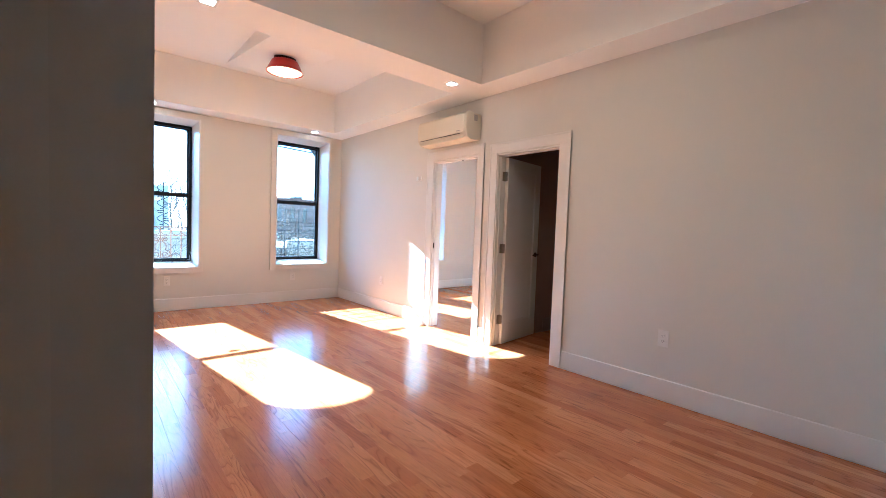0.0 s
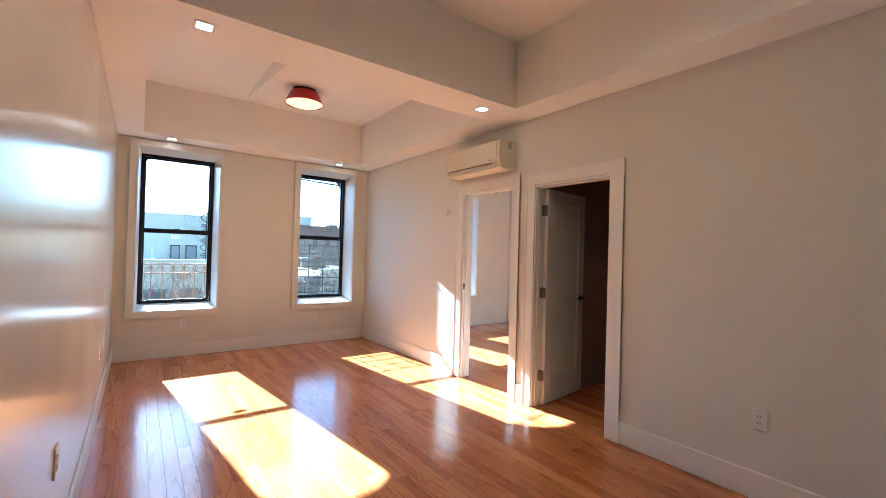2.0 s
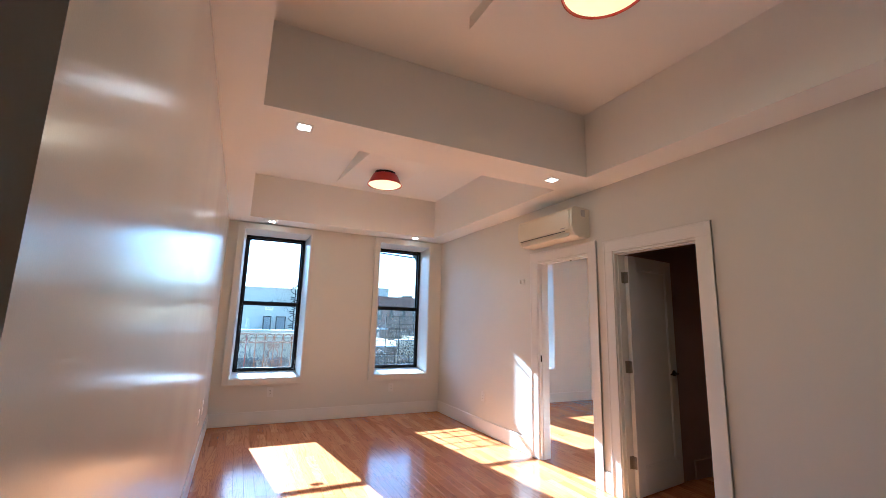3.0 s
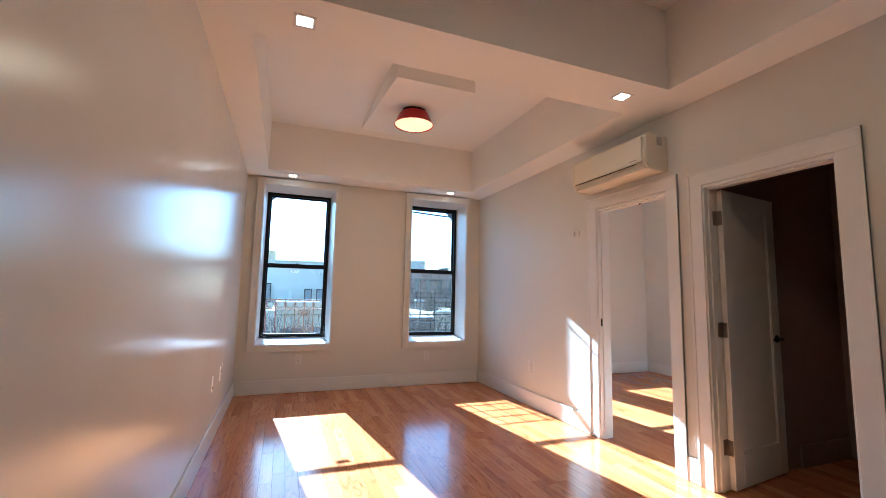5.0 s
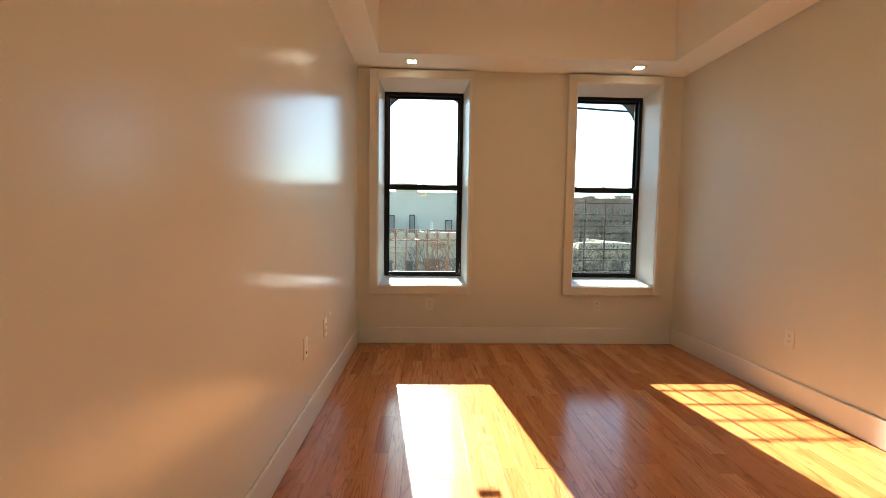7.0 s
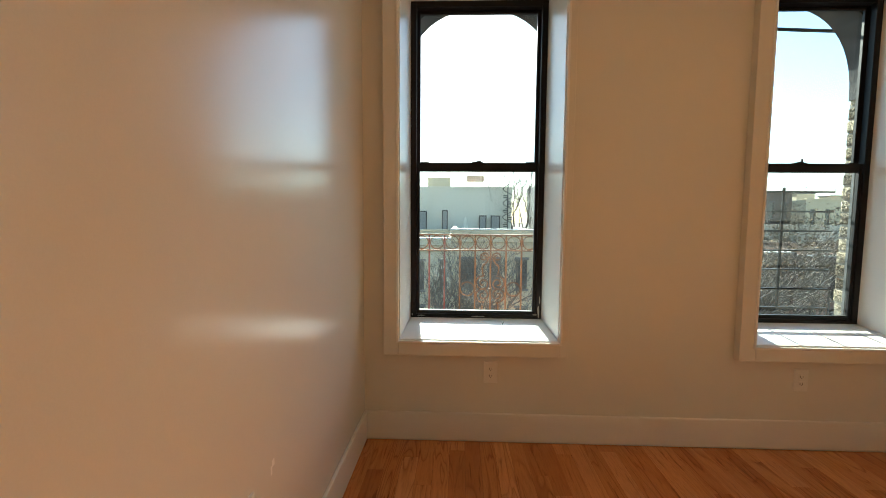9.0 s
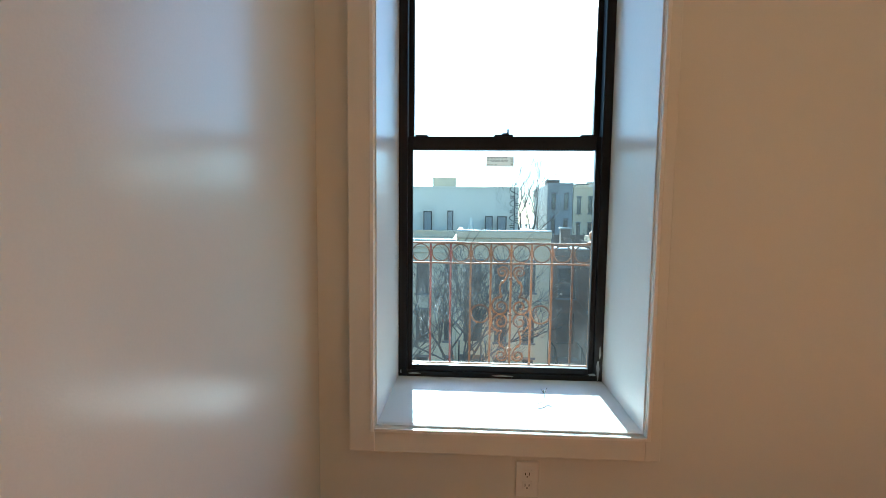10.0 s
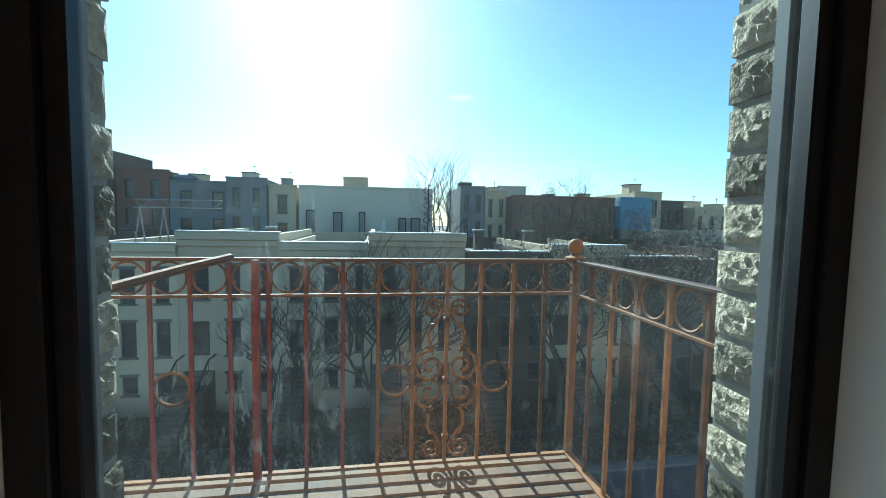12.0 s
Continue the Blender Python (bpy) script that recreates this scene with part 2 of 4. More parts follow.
def lathe(bm, profile, centre, n=40):
    """A profile of (radius, z) turned round a vertical axis."""
    rings = []
    for r, z in profile:
        rings.append([bm.verts.new((centre[0] + r * math.cos(2 * math.pi * i / n), centre[1] + r * math.sin(2 * math.pi * i / n), centre[2] + z)) for i in range(n)])
    for a, b in zip(rings, rings[1:]):
        for i in range(n):
            bm.faces.new((a[i], a[(i + 1) % n], b[(i + 1) % n], b[i]))
    bm.faces.new(rings[0][::-1]), bm.faces.new(rings[-1])
    bmesh.ops.recalc_face_normals(bm, faces=bm.faces)


def tube(bm, pts, r, n=6, r_end=None):
    """A round bar along points, tapering to r_end."""
    pts = [Vector(p) for p in pts]
    last, k, ring0 = None, len(pts), None
    for i, p in enumerate(pts):
        d = (pts[min(i + 1, k - 1)] - pts[max(i - 1, 0)]).normalized()
        side = d.cross(Vector((0.13, 0.31, 1.0)) if abs(d.z) < 0.95 else Vector((1, 0.1, 0))).normalized()
        up = side.cross(d)
        rr = r if r_end is None else r + (r_end - r) * i / (k - 1)
        ring = [bm.verts.new(p + rr * (math.cos(2 * math.pi * j / n) * side + math.sin(2 * math.pi * j / n) * up)) for j in range(n)]
        if last:
            for j in range(n):
                bm.faces.new((last[j], last[(j + 1) % n], ring[(j + 1) % n], ring[j]))
        else:
            ring0 = ring
        last = ring
    bm.faces.new(ring0[::-1]), bm.faces.new(last)


def mesh_of(bm, name, mat, smooth=False):
    me = bpy.data.meshes.new(name)
    bm.to_mesh(me)
    bm.free()
    me.materials.append(mat)
    if smooth:
        for p in me.polygons:
            p.use_smooth = True
        me.set_sharp_from_angle(angle=radians(35))
    return me


def solid(name, bm, mat, label="", category="", kind="structure", group="", smooth=False):
    return tagged(new(name, mesh_of(bm, name, mat, smooth)), label, category, group, kind)


def thing(name, at, label, category, group="", kind=""):
    ob = new(name)
    ob.location = at
    ob.empty_display_size = 0.1
    return tagged(ob, label, category, group, kind)


def part(name, bm, mat, parent, label="", smooth=False):
    """Links a bmesh, given in world places, as one mesh under a thing or part."""
    at, up = Vector(parent.location), parent.parent
    while up:
        at, up = at + Vector(up.location), up.parent
    bmesh.ops.translate(bm, verts=bm.verts, vec=-at)
    ob = new(name, mesh_of(bm, name, mat, smooth))
    ob.parent = parent
    return tagged(ob, label)


# ---- the rooms ----
XR, YN, YB, ZS, ZC = 3.23, 7.0, 0.37, 2.70, 3.29      # east wall, north wall, south partition, soffit, ceiling
W1 = (0.210, 1.087, 0.235, 1.052)                       # opening in the wall, and the black frame in it
W2 = (2.150, 2.985, 2.172, 2.958)
W3 = (4.665, 5.575, 4.70, 5.54)
W4 = (3.50, 4.24, 3.53, 4.21)
YC = YN - 0.05                                          # face of the window casings
Z_SILL, Z_HEAD, ZF0, ZF1 = 0.598, 2.60, 0.648, 2.565
YF0, YF1, YOUT = 7.265, 7.36, 7.60
D1, D2 = (3.672, 4.462, 2.09), (2.608, 3.392, 2.062)
TW = 0.125                                              # thickness of the east wall

floor = solid("floor", boxes((-1.75, XR + TW, -1.95, 7.0, -0.12, -0.0185), (XR + TW, 6.75, 0.5, 7.0, -0.12, -0.0185)), SUB, "glossy red-brown oak strip floor with sun patches", "floor")

# north wall: inner leaf with the three window openings, outer leaf with wider ones
xs = [-1.75]
rows_in, rows_out = [], []
for a, b, c, d in (W1, W2, W4, W3):
    rows_in.append((xs[-1], a, YN, YF1, -0.12, 3.5))
    rows_in += [(a, b, YN, YF1, -0.12, Z_SILL - 0.03), (a, b, YN, YF1, Z_HEAD + 0.02, 3.5)]
    xs.append(b)
rows_in.append((xs[-1], 6.75, YN, YF1, -0.12, 3.5))
left = -1.75
for a, b, c, d in (W1, W2, W4, W3):
    lo, hi = c - 0.23, d + 0.25
    rows_out.append((left, lo, YF1, YOUT, -3.5, 4.2))
    rows_out += [(lo, hi, YF1, YOUT, -3.5, 0.40), (lo, hi, YF1, YOUT, 2.78, 4.2)]
    left = hi
rows_out.append((left, 6.75, YF1, YOUT, -3.5, 4.2))
wall_north = solid("wall_north", boxes(*rows_in), PAINT, "off-white satin painted wall around two tall windows", "wall")
wall_facade = solid("wall_facade", boxes(*rows_out), FACADE, "brown brick street front around the windows", "wall")

rows = [(XR, XR + TW, 0.2, D2[0], -0.12, 3.5), (XR, XR + TW, D2[0], D2[1], D2[2], 3.5), (XR, XR + TW, D2[1], D1[0], -0.12, 3.5),
        (XR, XR + TW, D1[0], D1[1], D1[2], 3.5), (XR, XR + TW, D1[1], YN, -0.12, 3.5)]
wall_east = solid("wall_east", boxes(*rows), PAINT, "off-white satin painted wall with two doorways", "wall")
wall_west = solid("wall_west", boxes((-0.15, 0, 1.34, YN, -0.12, 3.5)), SATIN, "off-white glossy painted wall with window reflections", "wall")
for side, rows in (("north", (-1.75, -0.15, 1.34, 1.6, -0.12, 3.5)), ("west", (-1.75, -1.6, -1.95, 1.34, -0.12, 3.5)), ("south", (-1.6, 1.25, -1.95, -1.8, -0.12, 3.5))):
    solid("wall_hall_" + side, boxes(rows), PAINT, "plain off-white painted hall wall", "wall")
# south partition with a framed recess
wall_south = solid("wall_south", boxes((1.25, 2.0, -1.95, YB, -0.12, 3.5), (2.0, 3.1, -1.95, YB - 0.10, -0.12, 3.5), (2.0, 3.1, YB - 0.10, YB, -0.12, 0.52), (2.0, 3.1, YB - 0.10, YB, 2.42, 3.5), (3.1, XR, -1.95, YB, -0.12, 3.5)), PAINT, "off-white painted wall with a framed recess", "wall")

# bedroom and closet behind the east wall
XE = XR + TW
wall_bedroom_east = solid("wall_bedroom_east", boxes((6.5, 6.75, 3.56, YN, -0.12, 3.5)), PAINT, "plain off-white painted bedroom wall", "wall")
wall_bedroom_south = solid("wall_bedroom_south", boxes((XE, 6.75, 3.47, 3.56, -0.12, 3.5)), PAINT, "plain off-white partition between bedroom and closet", "wall")
wall_core = solid("wall_core", boxes((5.0, 6.75, 2.2, 3.47, -0.12, 3.5)), PAINT, "plain wall mass behind the closet", "wall")
# South end, out of view, set far back to keep the inside dark.
wall_closet = solid("wall_closet", boxes((4.9, 5.0, 0.5, 3.47, -0.12, 3.22), (XE, 4.9, 0.5, 0.62, -0.12, 3.22), (XE, 4.9, 3.464, 3.4695, 0.0, 3.22)), CLOSET, "plain brown closet walls, darkened for the shade inside", "wall")

# ceiling: a dropped border and cross beam at 2.70, two trays at 3.29 with boxed chases
TX0, TX1 = 0.25, 2.91
B0, B1, TN = 3.36, 3.78, 6.615
crows = [(-1.75, XE, -1.95, 0.85, ZS, 3.5), (-1.75, TX0, 0.85, 1.34, ZS, 3.5), (0, TX0, 1.34, YN, ZS, 3.5), (TX1, XR, 0.85, YN, ZS, 3.5),
         (TX0, TX1, B0, B1, ZS, 3.5), (TX0, TX1, TN, YN, ZS, 3.5), (TX0, TX1, 0.85, B0, ZC, 3.5), (TX0, TX1, B1, TN, ZC, 3.5),
         (1.36, 2.10, 0.85, 2.75, 3.2, ZC)]
ceiling_bm = boxes(*crows)
prism(ceiling_bm, [(4.60, 3.07), (6.42, ZC - 0.001), (6.42, ZC + 0.02), (4.60, ZC + 0.02)], "x", 1.29, 2.01)
ceiling = solid("ceiling", ceiling_bm, CEIL, "off-white ceiling with two recessed trays and a beam", "ceiling")
ceiling_bedroom = solid("ceiling_bedroom", boxes((XE, 6.75, 0.5, YN, 3.22, 3.5)), CEIL, "plain white bedroom ceiling", "ceiling")
roof = solid("roof", boxes((-1.9, 6.9, -2.1, 7.7, 3.5, 3.6)), MORTAR, "plain flat roof slab", "roof")


# baseboards
def baseboard(x0, x1, y0, y1, mat=None):
    """A board 165 mm high with an eased top, against a wall."""
    return solid("baseboard", boxes((x0, x1, y0, y1, 0.0, 0.165), bev=0.004), mat or TRIM, "closet baseboard in the shade-darkened brown of the walls" if mat else "white painted flat baseboard on the oak floor", "baseboard")


BT = 0.016
baseboard(BT, XR - BT, YN - BT, YN)
baseboard(0, BT, 1.34, YN)
baseboard(-1.6, 0.0, 1.34 - BT, 1.34)
baseboard(XR - BT, XR, YB + BT, D2[0] - 0.11)
baseboard(XR - BT, XR, D2[1] + 0.10, D1[0] - 0.095)
baseboard(XR - BT, XR, D1[1] + 0.115, YN - BT)
baseboard(1.25, XR, YB, YB + BT)
baseboard(6.5 - BT, 6.5, 3.56, YN)
baseboard(XE, 6.5 - BT, YN - BT, YN)
baseboard(XE + 0.13, 6.5 - BT, 3.56, 3.56 + BT)
# Closet baseboards repeat the darkened brown, standing in for shade on white trim.
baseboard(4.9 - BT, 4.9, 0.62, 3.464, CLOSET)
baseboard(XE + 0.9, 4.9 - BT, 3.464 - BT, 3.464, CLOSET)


# door casings and jambs
def doorway(y0, y1, top, c0, c1, ct, name):
    """Lining boards and flat casing round an opening of the east wall; c0, c1 and ct are the casing's widths."""
    bm = boxes((XR - 0.004, XE + 0.004, y0, y0 + 0.018, 0, top - 0.018), (XR - 0.004, XE + 0.004, y1 - 0.018, y1, 0, top - 0.018), (XR - 0.004, XE + 0.004, y0, y1, top - 0.018, top),
               (XR + 0.030, XR + 0.062, y0 + 0.018, y0 + 0.028, 0, top - 0.018), (XR + 0.030, XR + 0.062, y1 - 0.028, y1 - 0.018, 0, top - 0.018), (XR + 0.030, XR + 0.062, y0 + 0.028, y1 - 0.028, top - 0.028, top - 0.018), bev=0.0015)
    frame_ob = solid(name, bm, TRIM, "white painted wooden door frame in the wall", "door frame")
    for side in (0, 1):
        xa, xb = ((XR - 0.015, XR - 0.002), (XE + 0.002, XE + 0.015))[side]
        t = boxes((xa, xb, y0 - c0, y0 + 0.006, 0, top + 0.004), (xa, xb, y1 - 0.006, y1 + c1, 0, top + 0.004), (xa, xb, y0 - c0, y1 + c1, top + 0.004, top + ct),
                  (xa - 0.004 * (1 - side), xb + 0.004 * side, y0 - c0, y0 - c0 + 0.018, 0, top + ct - 0.018), (xa - 0.004 * (1 - side), xb + 0.004 * side, y1 + c1 - 0.018, y1 + c1, 0, top + ct - 0.018),
                  (xa - 0.004 * (1 - side), xb + 0.004 * side, y0 - c0, y1 + c1, top + ct - 0.018, top + ct), bev=0.002)
        solid("door_casing", t, TRIM, "white painted flat door casing with a raised edge", "trim")
    return frame_ob


doorway(*D1, 0.095, 0.115, 0.108, "door_frame_1")
doorway(*D2, 0.11, 0.10, 0.108, "door_frame_2")
strike = thing("strike_plate", (XR + 0.06, D1[1] - 0.018, 1.03), "small dark metal strike plate on the door jamb", "strike plate")
part("plate", boxes((XR + 0.012, XR + 0.040, D1[1] - 0.0205, D1[1] - 0.018, 0.995, 1.065), bev=0.0006), IRON, strike)
part("hole", boxes((XR + 0.019, XR + 0.033, D1[1] - 0.0212, D1[1] - 0.0205, 1.015, 1.045)), SLOT, strike)

ball_catch = thing("ball_catch", (XR + 0.08, 4.02, D1[2] - 0.018), "small dark ball catch under the door head", "catch")
bm = bmesh.new()
lathe(bm, [(0.002, 0.0), (0.012, 0.0), (0.012, -0.004), (0.007, -0.012), (0.002, -0.014)], (XR + 0.08, 4.02, D1[2] - 0.018), 14)
part("ball", bm, IRON, ball_catch, smooth=True)

# the inward door, standing open
hinge_at = Vector((XR + 0.112, D2[1] - 0.044, 0.012))
door = thing("door_1", hinge_at, "white painted single-panel door standing open inwards", "door", kind="structure")
dw, dh = 0.70, 2.02
bm = boxes((0, 0.11, -0.018, 0.018, 0, dh), (dw - 0.11, dw, -0.018, 0.018, 0, dh), (0.11, dw - 0.11, -0.018, 0.018, 0, 0.22), (0.11, dw - 0.11, -0.018, 0.018, dh - 0.115, dh), bev=0.0015)
leaf = new("door_leaf", mesh_of(bm, "door_leaf", TRIM))
leaf.parent = door
bm = boxes((0.108, dw - 0.108, -0.009, 0.009, 0.218, dh - 0.113))
for s in (-1, 1):
    y0, y1 = sorted((s * 0.009, s * 0.0155))
    for r in ((0.11, 0.124, y0, y1, 0.22, dh - 0.115), (dw - 0.124, dw - 0.11, y0, y1, 0.22, dh - 0.115), (0.124, dw - 0.124, y0, y1, 0.22, 0.234), (0.124, dw - 0.124, y0, y1, dh - 0.129, dh - 0.115)):
        box(bm, *r, bev=0.003)
pan = new("panel", mesh_of(bm, "panel", TRIM))
pan.parent = leaf
for s in (-1, 1):
    bm = bmesh.new()
    tube(bm, [(dw - 0.06, s * 0.018, 0.965), (dw - 0.06, s * 0.026, 0.965)], 0.027, 20)
    tube(bm, [(dw - 0.06, s * 0.024, 0.965), (dw - 0.06, s * 0.062, 0.965)], 0.010, 12)
    tube(bm, [(dw - 0.052, s * 0.056, 0.965), (dw - 0.10, s * 0.058, 0.966), (dw - 0.165, s * 0.052, 0.962)], 0.010, 10, 0.008)
    h = new("door_handle", mesh_of(bm, "door_handle", IRON, True))
    h.parent = leaf
    tagged(h, "black lever handle")
door.rotation_euler = (0, 0, radians(7.5))
for z in (0.278, 1.054, 1.832):
    hg = thing("hinge", (XR + 0.10, D2[1] - 0.02, z), "brushed nickel butt hinge joining door and jamb", "hinge", "door hinges")
    part("hinge_leaf", boxes((XR + 0.063, XR + 0.106, D2[1] - 0.0205, D2[1] - 0.0178, z - 0.05, z + 0.05), bev=0.001), STEEL, hg)
    part("hinge_leaf", boxes((XR + 0.1065, XR + 0.1093, D2[1] - 0.060, D2[1] - 0.026, z - 0.05, z + 0.05), bev=0.001), STEEL, hg)
    bm = bmesh.new()
    tube(bm, [(XR + 0.107, D2[1] - 0.023, z - 0.052), (XR + 0.107, D2[1] - 0.023, z + 0.052)], 0.006, 10)
    part("knuckle", bm, STEEL, hg)


# ---- windows ----
def window(name, opening, label, lower_glass):
    """A double-hung black window in a deep white reveal with a flat white casing."""
    a, b, c, d = opening
    win = thing(name, ((c + d) / 2, YF0, ZF0), label, "window", kind="structure")
    # frame
    fw = 0.034
    part("window_frame", boxes((c, c + fw, YF0, YF0 + 0.043, ZF0, ZF1), (d - fw, d, YF0, YF0 + 0.043, ZF0, ZF1), (c + fw, d - fw, YF0, YF1, ZF1 - fw, ZF1), (c + fw, d - fw, YF0, YF1, ZF0, ZF0 + 0.024), (c, c + 0.012, YF0 + 0.044, YF1, ZF0, ZF1), (d - 0.012, d, YF0 + 0.044, YF1, ZF0, ZF1), bev=0.002), BLACK, win)
    for x in (c + 0.0125, d - 0.0215):
        part("screen_track", boxes((x, x + 0.009, YF0 + 0.072, YF1 - 0.004, ZF0 + 0.025, ZF1 - fw - 0.001), bev=0.001), TRACK, win, "grey aluminium screen track")
    zm0, zm1 = 1.56, 1.612
    y0, y1 = YF0 + 0.008, YF0 + 0.031
    lo = part("lower_sash", boxes((c + fw + 0.001, c + 0.054, y0, y1, ZF0 + 0.025, zm1), (d - 0.054, d - fw - 0.001, y0, y1, ZF0 + 0.025, zm1),
                                  (c + 0.054, d - 0.054, y0, y1, ZF0 + 0.025, 0.696), (c + 0.054, d - 0.054, y0, y1, zm0, zm1), bev=0.002), BLACK, win)
    y0, y1 = YF0 + 0.050, YF0 + 0.070
    up = part("upper_sash", boxes((c + 0.013, c + 0.054, y0, y1, 1.598, ZF1 - fw - 0.001), (d - 0.054, d - 0.013, y0, y1, 1.598, ZF1 - fw - 0.001),
                                  (c + 0.054, d - 0.054, y0, y1, 1.598, 1.619), (c + 0.054, d - 0.054, y0, y1, ZF1 - fw - 0.02, ZF1 - fw - 0.001), bev=0.002), BLACK, win)
    p = part("pane", boxes((c + 0.053, d - 0.053, YF0 + 0.023, YF0 + 0.027, 0.695, zm0 + 0.001)), lower_glass, lo, "smeared window glass")
    q = part("pane", boxes((c + 0.053, d - 0.053, YF0 + 0.058, YF0 + 0.062, 1.618, ZF1 - fw - 0.019)), GLASS_UP, up, "window glass")
    p.visible_shadow = q.visible_shadow = False
    mid = (c + d) / 2
    bm = boxes((mid - 0.036, mid + 0.036, YF0 + 0.010, YF0 + 0.034, zm1, zm1 + 0.008), (mid - 0.006, mid + 0.022, YF0 + 0.014, YF0 + 0.032, zm1 + 0.008, zm1 + 0.014), (mid + 0.014, mid + 0.020, YF0 + 0.018, YF0 + 0.030, zm1 + 0.014, zm1 + 0.032), bev=0.0015)
    part("sash_lock", bm, BLACK, lo, "black sash lock")
    for x in (c + 0.062, d - 0.112):
        part("tilt_latch", boxes((x, x + 0.05, YF0 + 0.012, YF0 + 0.030, zm1, zm1 + 0.007), bev=0.0015), BLACK, lo)
    # splayed reveal boards and sloping stool
    bm = bmesh.new()
    prism(bm, [(a - 0.018, YC + 0.012), (a, YC + 0.012), (c, YF0 + 0.004), (c - 0.018, YF0 + 0.004)], "z", Z_SILL - 0.03, Z_HEAD + 0.02)
    part("reveal", bm, TRIM, win, "white painted reveal board")
    bm = bmesh.new()
    prism(bm, [(b, YC + 0.012), (b + 0.018, YC + 0.012), (d + 0.018, YF0 + 0.004), (d, YF0 + 0.004)], "z", Z_SILL - 0.03, Z_HEAD + 0.02)
    part("reveal", bm, TRIM, win, "white painted reveal board")
    bm = bmesh.new()
    prism(bm, [(YC + 0.012, Z_HEAD), (YF0 + 0.004, ZF1 - 0.002), (YF0 + 0.004, ZF1 + 0.05), (YC + 0.012, Z_HEAD + 0.02)], "x", a, b)
    part("head_board", bm, TRIM, win)
    bm = bmesh.new()
    prism(bm, [(YC + 0.012, Z_SILL - 0.03), (YF0 + 0.004, Z_SILL - 0.03), (YF0 + 0.004, ZF0 + 0.002), (YC + 0.022, Z_SILL + 0.004), (YC + 0.012, Z_SILL)], "x", a, b)
    part("window_sill", bm, TRIM, win, "white painted sloping sill in sunlight")
    # casing with a thin inner bead
    k, z0, z1 = 0.09, Z_SILL - 0.088, ZS - 0.016
    o0, o1 = a - k, b + k * 0.6
    part("casing", boxes((o0, a - 0.005, YC, YN - 0.001, z0, z1), (b + 0.005, o1, YC, YN - 0.001, z0, z1), (a - 0.005, b + 0.005, YC, YN - 0.001, z0, Z_SILL - 0.005), (a - 0.005, b + 0.005, YC, YN - 0.001, Z_HEAD + 0.005, z1), bev=0.002), PAINT, win)
    part("bead", boxes((a - 0.019, a - 0.006, YC - 0.007, YC - 0.0005, Z_SILL - 0.018, Z_HEAD + 0.018), (b + 0.006, b + 0.019, YC - 0.007, YC - 0.0005, Z_SILL - 0.018, Z_HEAD + 0.018), (a - 0.006, b + 0.006, YC - 0.007, YC - 0.0005, Z_SILL - 0.018, Z_SILL - 0.006), bev=0.0015), TRIM, win)
    # outside: stone sill and rounded upper corners
    part("stone_sill", boxes((c - 0.225, d + 0.245, YF1 + 0.031, YOUT + 0.05, 0.401, 0.47), bev=0.008), SILL_STONE, win, "rough stone outer sill")
    part("sub_sill", boxes((c, d, YF0 + 0.05, YF1 + 0.029, ZF0 - 0.18, ZF0 - 0.001)), BLACK, win)
    part("brick_mould", boxes((c - 0.098, c - 0.006, YF1 - 0.03, YF1 + 0.02, ZF0, 2.78), (d + 0.006, d + 0.138, YF1 - 0.03, YF1 + 0.02, ZF0, 2.78), (c - 0.006, d + 0.006, YF1 - 0.03, YF1 + 0.02, ZF1 + 0.001, 2.78), bev=0.003), MOULD, win, "weathered dark outer frame cover")
    x0, x1 = c - 0.092, d + 0.135
    xm, half, zs, rise = (x0 + x1) / 2, (x1 - x0) / 2, 2.06, 0.605
    for sx in (-1, 1):
        pts = [(xm + sx * half * max(math.cos(t), 0.0) ** 0.85, zs + rise * math.sin(t) ** 0.85) for t in [i * math.pi / 24 for i in range(13)]]
        pts += [(xm, 2.779), (xm + sx * (half + 0.11), 2.779), (xm + sx * (half + 0.11), zs)]
        bm = bmesh.new()
        prism(bm, pts, "y", YF1 + 0.034, YOUT - 0.004)
        part("arch_half", bm, ARCH, win, "stone arch over the window, darkened as if in shade")
    return win


window_1 = window("window_1", W1, "tall black double-hung window in a white reveal, smeared lower pane", GLASS)
window_2 = window("window_2", W2, "tall black double-hung window in a white reveal, barred outside", GLASS)
window_4 = window("window_4", W4, "tall black double-hung bedroom window beside another", GLASS)
window_3 = window("window_3", W3, "tall black double-hung bedroom window in a white reveal", GLASS)

SMEAR = surface("dried_paint", (0.3, 0.3, 0.28), (0.55, 0.54, 0.5), 0.8, 150, 20, 0.3, 0.001)
for x, z, w, h in ((1.034, 0.70, 0.007, 0.05), (1.040, 0.765, 0.005, 0.03), (1.012, 0.676, 0.02, 0.006), (0.66, 0.661, 0.05, 0.004), (0.30, 0.662, 0.03, 0.004), (0.245, 0.668, 0.004, 0.012)):
    bm = bmesh.new()
    n = 11
    pts = [(x + w * random.uniform(0.55, 1.0) * math.cos(2 * math.pi * i / n), z + h * random.uniform(0.5, 1.0) * math.sin(2 * math.pi * i / n)) for i in range(n)]
    prism(bm, pts, "y", YF0 - 0.0008, YF0 + 0.001)
    part("paint_smear", bm, SMEAR, window_1, "dried pale paint smear")
scuff = thing("wall_scuff", (0.0, 5.83, 0.55), "thin pale scratch in the wall paint", "scuff")
part("scratch", boxes((0.0, 0.0008, 5.805, 5.815, 0.535, 0.56), (0.0, 0.0008, 5.815, 5.83, 0.555, 0.575), bev=0.0002), PLATE, scuff)

